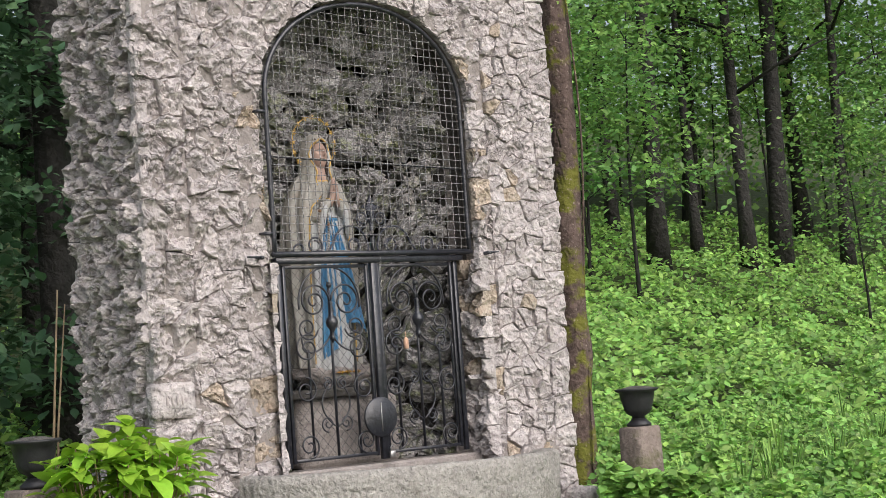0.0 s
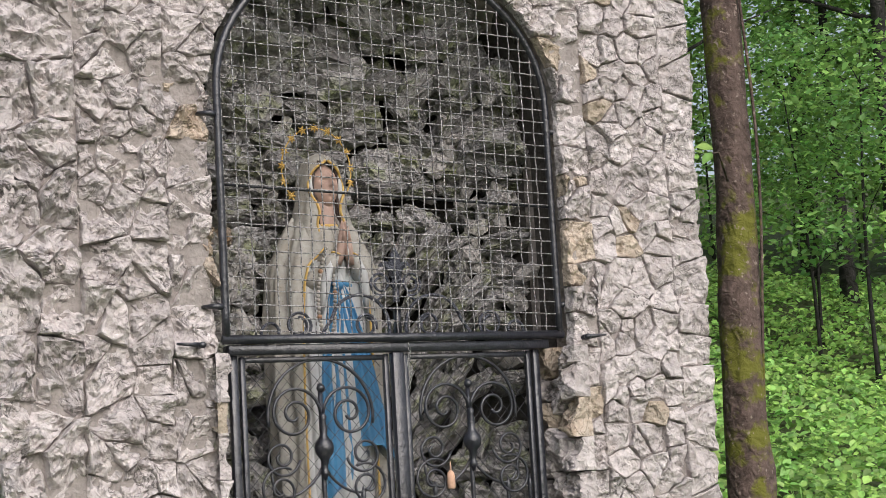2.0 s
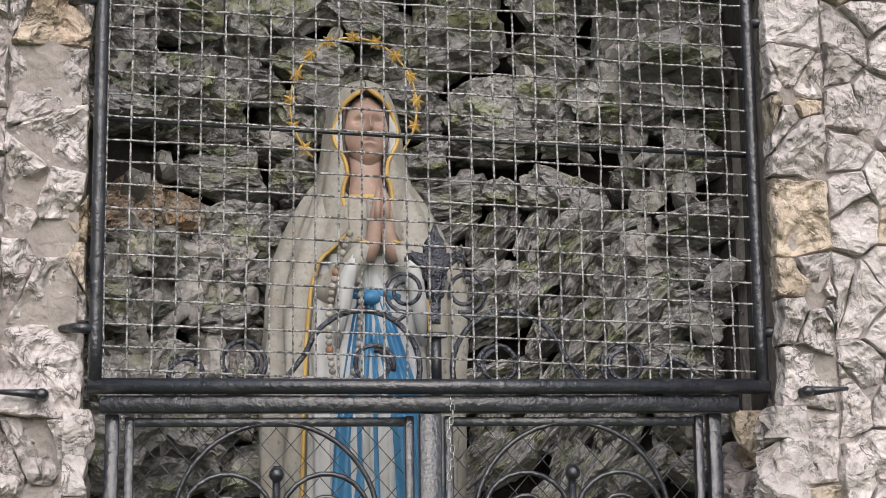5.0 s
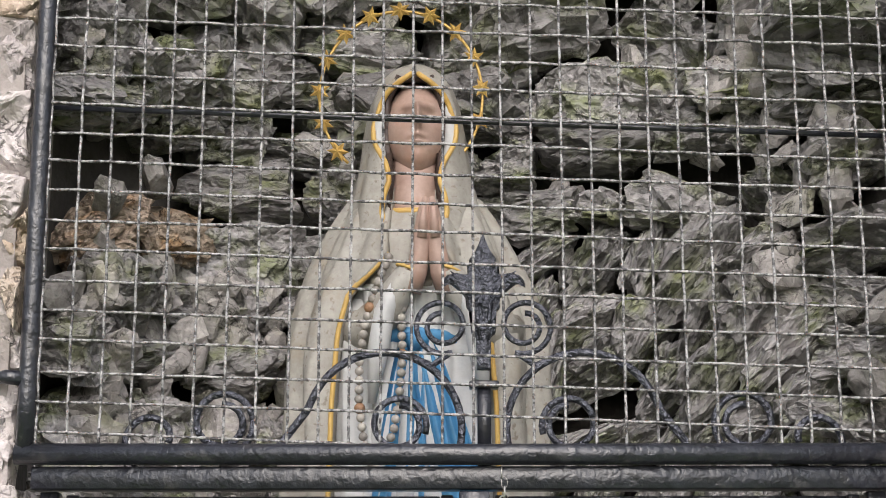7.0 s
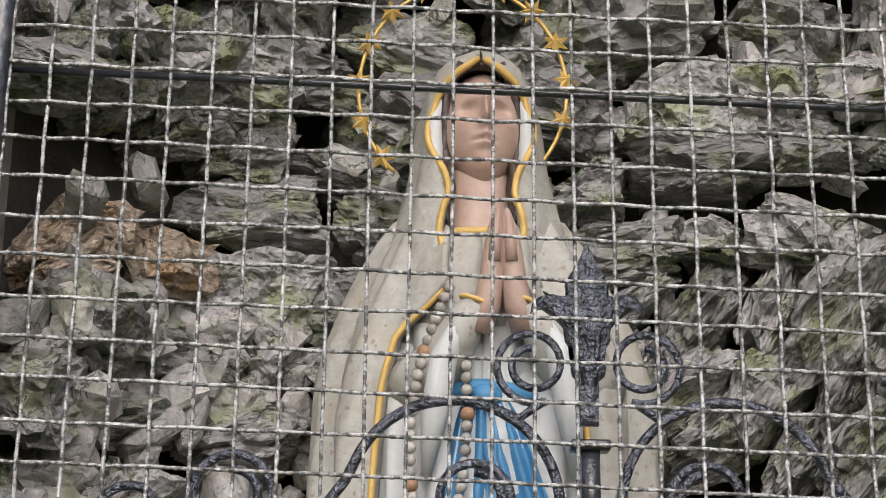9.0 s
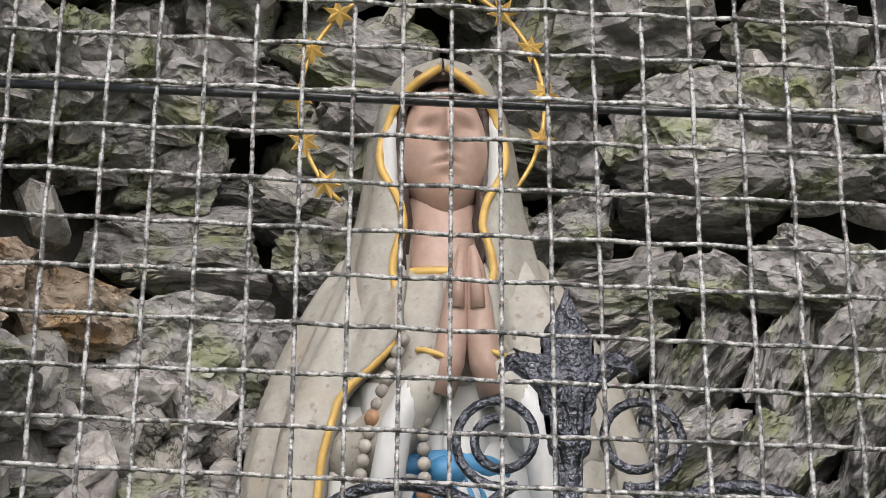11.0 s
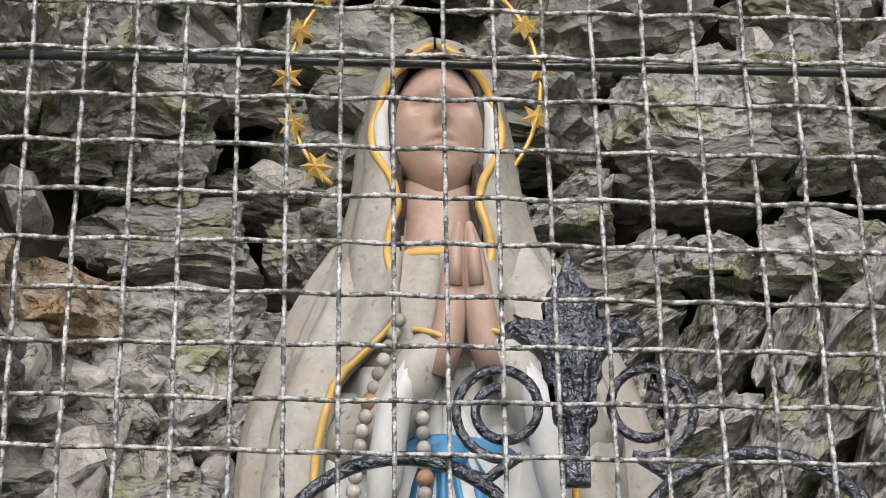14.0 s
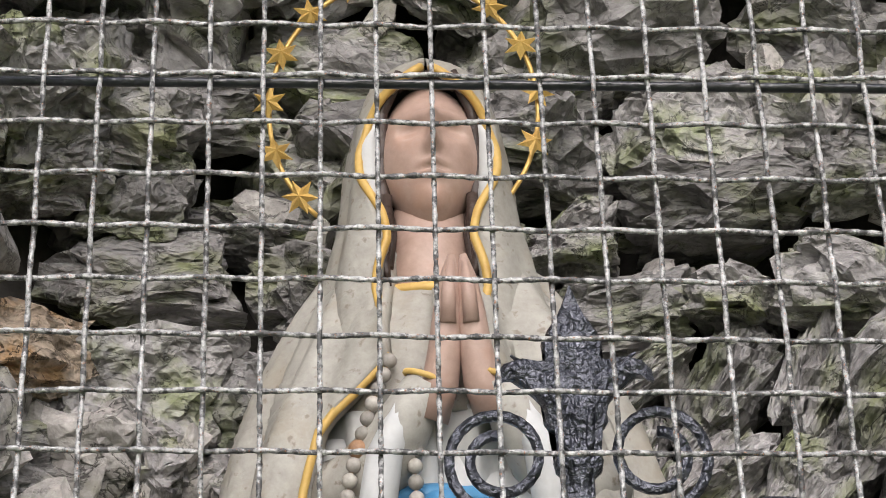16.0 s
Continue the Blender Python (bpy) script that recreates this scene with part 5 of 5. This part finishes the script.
# ---- trees and plants ----
def leaf_cloud(centers, normals, size, rng, jitter=0.5):
    """Many small pointed leaves: returns vertices and faces as arrays."""
    n = len(centers)
    nrm = normals + rng.normal(size=(n, 3)) * jitter
    nrm /= np.linalg.norm(nrm, axis=1, keepdims=True) + 1e-9
    t = np.cross(nrm, rng.normal(size=(n, 3)))
    t /= np.linalg.norm(t, axis=1, keepdims=True) + 1e-9
    b = np.cross(nrm, t)
    s = (size * rng.uniform(0.6, 1.25, n))[:, None]
    outline = ((-0.5, 0.0, 0.0), (-0.18, 0.30, 0.06), (0.12, 0.34, 0.05), (0.62, 0.0, -0.10), (0.12, -0.34, 0.05), (-0.18, -0.30, 0.06))
    V = np.stack([centers + s * (a * t + c * b + d * nrm) for a, c, d in outline], 1)
    F = np.arange(n * 6).reshape(n, 6)
    return V.reshape(-1, 3), np.concatenate([F[:, [0, 1, 2, 3]], F[:, [0, 3, 4, 5]]])


def cloud_mesh(name, V, F, mat):
    me = bpy.data.meshes.new(name)
    me.vertices.add(len(V))
    me.vertices.foreach_set("co", np.asarray(V, np.float32).ravel())
    me.loops.add(F.size)
    me.loops.foreach_set("vertex_index", F.ravel().astype(np.int32))
    me.polygons.add(len(F))
    me.polygons.foreach_set("loop_start", np.arange(0, F.size, F.shape[1], dtype=np.int32))
    me.materials.append(mat)
    me.update(calc_edges=True)
    me.validate()
    return me


def crown_mesh(rng, height, low, spread, clumps, per, size, mat):
    """Layered sprays of leaves round a stem of that height, from low upwards."""
    C, Nn = [], []
    for _ in range(clumps):
        u = rng.uniform(0, 1)
        z = low + (height - low) * u
        r = spread * (1 - 0.55 * u) * math.sqrt(rng.uniform(0.02, 1))
        a = rng.uniform(0, 2 * math.pi)
        c = np.array([r * math.cos(a), r * math.sin(a), z])
        w = rng.uniform(0.3, 0.65)
        q = rng.normal(size=(per, 3)) * (w, w, 0.09)
        q[:, 2] -= 0.22 * (q[:, 0] ** 2 + q[:, 1] ** 2)
        C.append(c + q)
        Nn.append(np.tile((0.25 * math.cos(a), 0.25 * math.sin(a), 1.0), (per, 1)))
    return cloud_mesh("crown", *leaf_cloud(np.concatenate(C), np.concatenate(Nn), size, rng, 0.45), mat)


def trunk_shape(rng, height, r, lean=0.03, limbs=5, sides=9):
    pts, rad = [], []
    a = rng.uniform(0, 6.28)
    for i in range(9):
        u = i / 8
        pts.append((height * u * lean * math.cos(a) + 0.06 * math.sin(3 * u + a), height * u * lean * math.sin(a) + 0.05 * math.sin(4 * u), height * u))
        rad.append(r * (1 - 0.72 * u) * (1.35 if i == 0 else 1))
    out = [tube(pts, rad, sides)]
    for k in range(limbs):
        u = 0.35 + 0.55 * k / max(1, limbs - 1)
        p = np.array([np.interp(u * height, [q[2] for q in pts], [q[j] for q in pts]) for j in range(3)])
        b = rng.uniform(0, 6.28)
        l = height * rng.uniform(0.14, 0.26)
        out.append(tube([tuple(p), tuple(p + (0.5 * l * math.cos(b), 0.5 * l * math.sin(b), 0.25 * l)), tuple(p + (l * math.cos(b), l * math.sin(b), 0.42 * l))],
                        [r * 0.30, r * 0.2, r * 0.06], 6))
    return joined(out)


def build_wood():
    rng = np.random.default_rng(77)
    sapling_crowns = [crown_mesh(rng, rng.uniform(4.6, 6.2), 1.9, 1.4, 44, 56, 0.105, CANOPY) for _ in range(4)]
    tall_crowns = [crown_mesh(rng, 12, 6.4, 3.0, 56, 64, 0.15, CANOPY) for _ in range(4)]
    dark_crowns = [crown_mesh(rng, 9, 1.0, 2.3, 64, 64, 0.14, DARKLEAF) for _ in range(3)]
    sap_trunks = [mesh_of("trunk", *trunk_shape(rng, 4.6, 0.035, 0.05, 5, 6), DARKBARK) for _ in range(3)]
    tall_trunks = [mesh_of("trunk", *trunk_shape(rng, 12, 0.19, 0.015, 6, 10), DARKBARK) for _ in range(4)]

    def plant(name, x, y, trunk, crown, label, group, scale=1.0):
        t = thing(name, (x, y, ground_z(x, y) - 0.05), label, "tree", group)
        t.rotation_euler = (0, 0, rng.uniform(0, 6.28))
        t.scale = (scale, scale, scale)
        link("trunk", trunk, t)
        if crown is not None:
            link("crown", crown, t)

    # tall dark trunks on the slope to the right
    for x, y, k, s in ((16.4, 14.0, 0, 0.95), (20.1, 14.3, 1, 1.05), (19.1, 14.2, 2, 0.8), (18.4, 14.9, 3, 0.6), (21.9, 14.1, 1, 0.7), (17.5, 16.2, 2, 0.7), (21.0, 17.4, 0, 1.0),
                       (13.0, 15.6, 3, 0.7), (17.2, 20.5, 0, 1.0), (23.4, 16.4, 1, 0.9), (13.6, 19.8, 2, 1.0), (20.6, 20.5, 3, 0.9)):
        plant("tree", x, y, tall_trunks[k], tall_crowns[(k + int(x)) % 4], "tall maple with a dark wet trunk on the slope", "tall trees", s)
    # leafy saplings between them
    for i in range(22):
        u = rng.uniform(24.0, 36) if i > 3 else rng.uniform(16, 20)
        v = rng.uniform(-1, 1) * (1.9 + 0.16 * u)
        x, y = 1.9 + 0.74 * u + 0.67 * v, -0.3 + 0.67 * u - 0.74 * v
        if y < 3.0:
            continue
        plant("sapling", x, y, sap_trunks[i % 3], sapling_crowns[i % 4], "young maple with layered green leaves", "saplings", rng.uniform(0.75, 1.25))
    # wood behind and to the left of the chapel, its shade put into darker leaves
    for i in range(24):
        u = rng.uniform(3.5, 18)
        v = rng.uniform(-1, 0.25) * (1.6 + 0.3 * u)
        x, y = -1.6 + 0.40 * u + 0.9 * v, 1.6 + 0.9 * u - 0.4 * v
        plant("tree", x, y, tall_trunks[i % 4], dark_crowns[i % 3], "dense leafy tree behind the chapel, leaves coloured shade-dark", "dark trees", rng.uniform(0.55, 0.95))
    # the rest of the wood, sparser, round the clearing
    for i in range(12):
        a = radians(rng.uniform(75, 140))
        r = rng.uniform(18, 32)
        plant("tree", r * math.cos(a), r * math.sin(a), tall_trunks[i % 4], tall_crowns[i % 4], "tall maple at the edge of the clearing", "edge trees", rng.uniform(0.9, 1.3))
    # far wood on the hill
    n = 170000
    a = rng.uniform(radians(15), radians(100), n)
    r = rng.uniform(32, 50, n)
    P = np.stack([-4 + r * np.cos(a), -5 + r * np.sin(a), np.zeros(n)], 1)
    P[:, 2] = [ground_z(x, y) for x, y, _ in P[:: 20] for _ in range(20)][:n]
    P[:, 2] += rng.uniform(0, 1, n) ** 0.8 * 12
    keep = np.array([noise.noise(Vector(p) * 0.45) > -0.3 for p in P])
    V, F = leaf_cloud(P[keep], np.tile((-0.5, -0.6, 0.7), (keep.sum(), 1)), 0.17, rng, 0.5)
    tagged(link("far_wood", cloud_mesh("far_wood", V, F, FARLEAF)), "far leafy wood on the slope", "woodland", kind="stuff")

    # low plants
    def herbs(name, count, area, height, size, label, clump=1.0):
        C = np.zeros((count, 3))
        for i in range(count):
            x, y = area()
            hgt = height * (0.5 + 1.3 * clump * max(-0.35, noise.noise(Vector((x * 1.1, y * 1.1, 0)))) + 0.6 * clump * noise.noise(Vector((x * 3.3, y * 3.3, 3))))
            C[i] = (x, y, ground_z(x, y) + max(0.02, hgt) * rng.uniform(0.25, 1) ** 0.6)
        V, F = leaf_cloud(C, np.tile((-0.25, -0.3, 1.0), (count, 1)), size, rng, 0.42)
        tagged(link(name, cloud_mesh(name, V, F, HERB)), label, "plants", kind="stuff")

    def strip(ox, oy, dx, dy, u0, u1, w0, grow, power=1.0):
        def pick():
            while True:
                u = u0 + (u1 - u0) * rng.uniform(0, 1) ** power
                v = rng.uniform(-1, 1) * (w0 + grow * u)
                x, y = ox + dx * u + dy * v, oy + dy * u - dx * v
                if not (-1.36 < x < 1.32 and -0.55 < y < 1.35) and math.hypot(x - 1.565, y + 0.2) > 0.14 and math.hypot(x + 1.915, y + 0.03) > 0.2:
                    return x, y
        return pick

    herbs("nettles", 80000, strip(1.5, -0.9, 0.74, 0.67, -0.6, 9.0, 1.5, 0.16, 1.1), 0.36, 0.058, "dense bright green nettles and ground herbs")
    herbs("ground_herbs", 50000, strip(1.5, -0.9, 0.74, 0.67, 8.0, 27, 1.9, 0.16), 0.42, 0.10, "low green herbs under the trees")
    herbs("side_herbs", 22000, strip(-2.2, 0.3, 0.40, 0.91, -0.6, 9, 0.9, 0.12), 0.42, 0.075, "green herbs beside the chapel")
    def near_urn():
        u, v = rng.uniform(0.13, 0.75), rng.uniform(-0.22, 0.45)
        return 1.565 - 0.7 * u + 0.7 * v, -0.2 - 0.7 * u - 0.7 * v

    herbs("tall_nettles", 4600, near_urn, 1.35, 0.06, "tall nettles round the urn pedestal", 0.25)
    herbs("meadow", 18000, strip(0, -2, 0, 1, -16, 16, 14, 0), 0.13, 0.13, "short grassy herbs on the clearing")
    # tufts of long grass
    blades_v, blades_f = [], []
    for k in range(46):
        u = rng.uniform(2.0, 9)
        v = rng.uniform(-1, 1) * (1.3 + 0.16 * u)
        x, y = 1.5 + 0.74 * u + 0.67 * v, -0.9 + 0.67 * u - 0.74 * v
        if (-1.36 < x < 1.4 and -0.5 < y < 1.3) or math.hypot(x - 1.565, y + 0.2) < 0.3:
            continue
        z = ground_z(x, y)
        for i in range(16):
            a = rng.uniform(0, 6.28)
            l = rng.uniform(0.3, 0.6)
            w = 0.006
            r0, r1 = l * 0.22, l * rng.uniform(0.4, 0.75)
            cx_, sx_ = math.cos(a), math.sin(a)
            n = len(blades_v)
            blades_v += [(x - w * sx_, y + w * cx_, z), (x + w * sx_, y - w * cx_, z), (x + r0 * cx_ + w * sx_, y + r0 * sx_ - w * cx_, z + l * 0.75), (x + r0 * cx_ - w * sx_, y + r0 * sx_ + w * cx_, z + l * 0.75),
                         (x + r1 * cx_, y + r1 * sx_, z + l * 0.72)]
            blades_f += [(n, n + 1, n + 2, n + 3), (n + 3, n + 2, n + 4, n + 4)]
    blades_f = [f if f[2] != f[3] else f[:3] for f in blades_f]
    tagged(part("long_grass", (blades_v, blades_f), HERB), "tufts of long arching green grass", "grass", kind="stuff")


build_wood()


def build_near_tree():
    rng = np.random.default_rng(4)
    x, y = 2.33, 1.0
    g = ground_z(x, y)
    tree = thing("old_tree", (x, y, g - 0.05), "leaning brown tree trunk with moss and ivy beside the chapel", "tree")
    n, sides = 70, 22
    V, F = [], []
    for i in range(n):
        z = -0.2 + 6.6 * i / (n - 1)
        cx_ = -0.10 + 0.055 * z * 0.4 - 0.02 * math.sin(z * 1.7) - 0.035 * z * 0.4
        for k in range(sides):
            a = 2 * math.pi * k / sides
            q = Vector((math.cos(a) * 1.4, math.sin(a) * 1.4, z * 1.1))
            r = 0.092 * (1 - 0.03 * z) + 0.05 * math.exp(-z * 2.2) + 0.014 * noise.noise(q * 1.3) + 0.009 * noise.noise(q * 4.2)
            r += 0.04 * math.exp(-((z - 2.0) / 0.10) ** 2) * max(0, math.cos(a - 3.6)) ** 4 + 0.03 * math.exp(-((z - 1.2) / 0.15) ** 2) * max(0, math.cos(a - 5.6)) ** 3
            V.append((cx_ + r * math.cos(a), r * math.sin(a), z))
    for i in range(n - 1):
        for k in range(sides):
            l = (k + 1) % sides
            F.append((i * sides + k, i * sides + l, (i + 1) * sides + l, (i + 1) * sides + k))
    part("trunk", (V, F), BARK, tree)
    pts = [(-0.10 - 0.09 * math.cos(z * 0.8 + 0.9), -0.100 - 0.02 * math.sin(z * 3), z) for z in np.linspace(0.4, 5.5, 60)]
    part("ivy_vine", tube(pts, 0.007, 6), BARK, tree)
    C = []
    for z in np.concatenate([rng.uniform(3.2, 6.0, 160), rng.uniform(0.2, 2.8, 14)]):
        a = rng.normal(-0.6, 0.7)
        C.append((-0.10 + 0.12 * math.cos(a), 0.12 * math.sin(a) - 0.02, z))
    part_v, part_f = leaf_cloud(np.array(C), np.tile((0.2, -1.0, 0.3), (len(C), 1)), 0.034, rng, 0.5)
    link("ivy_leaves", cloud_mesh("ivy_leaves", part_v, part_f, HERB), tree)
    part("twig", tube([(-0.15, -0.07, 2.50), (-0.30, -0.2, 2.60), (-0.42, -0.24, 2.58)], [0.006, 0.004, 0.002], 5), BARK, tree)
    q = np.array([(-0.40, -0.22, 2.60), (-0.45, -0.24, 2.59), (-0.48, -0.25, 2.57), (-0.37, -0.2, 2.62), (-0.46, -0.2, 2.61), (-0.42, -0.27, 2.56)])
    link("twig_leaves", cloud_mesh("twig_leaves", *leaf_cloud(q, np.tile((-0.2, -0.5, 1.0), (6, 1)), 0.065, rng, 0.3), HERB), tree)
    rng2 = np.random.default_rng(9)
    crown = crown_mesh(rng2, 9.5, 4.6, 2.2, 60, 70, 0.12, CANOPY)
    link("crown", crown, tree)


build_near_tree()

# smooth corner stone with a worn, faint carving
CARVED = material("worn_carving", (0.42, 0.37, 0.35), (0.52, 0.47, 0.45), 20, 0.9, bump=0)
tablet = thing("corner_stone", (-1.21, 0, 1.03), "smooth pale limestone block with faint worn carving", "stone")
world_part("tablet_body", block(-1.31, -1.085, face_y(-1.2) - 0.028, face_y(-1.2) + 0.05, 0.95, 1.115, 0.014, 0.006), STONE, tablet)
for i in range(4):
    x = -1.245 + 0.027 * i
    world_part("carved_bar", block(x, x + 0.009, face_y(-1.2) - 0.036, face_y(-1.2) - 0.02, 1.012, 1.05, 0.002), CARVED, tablet)

build_facing()
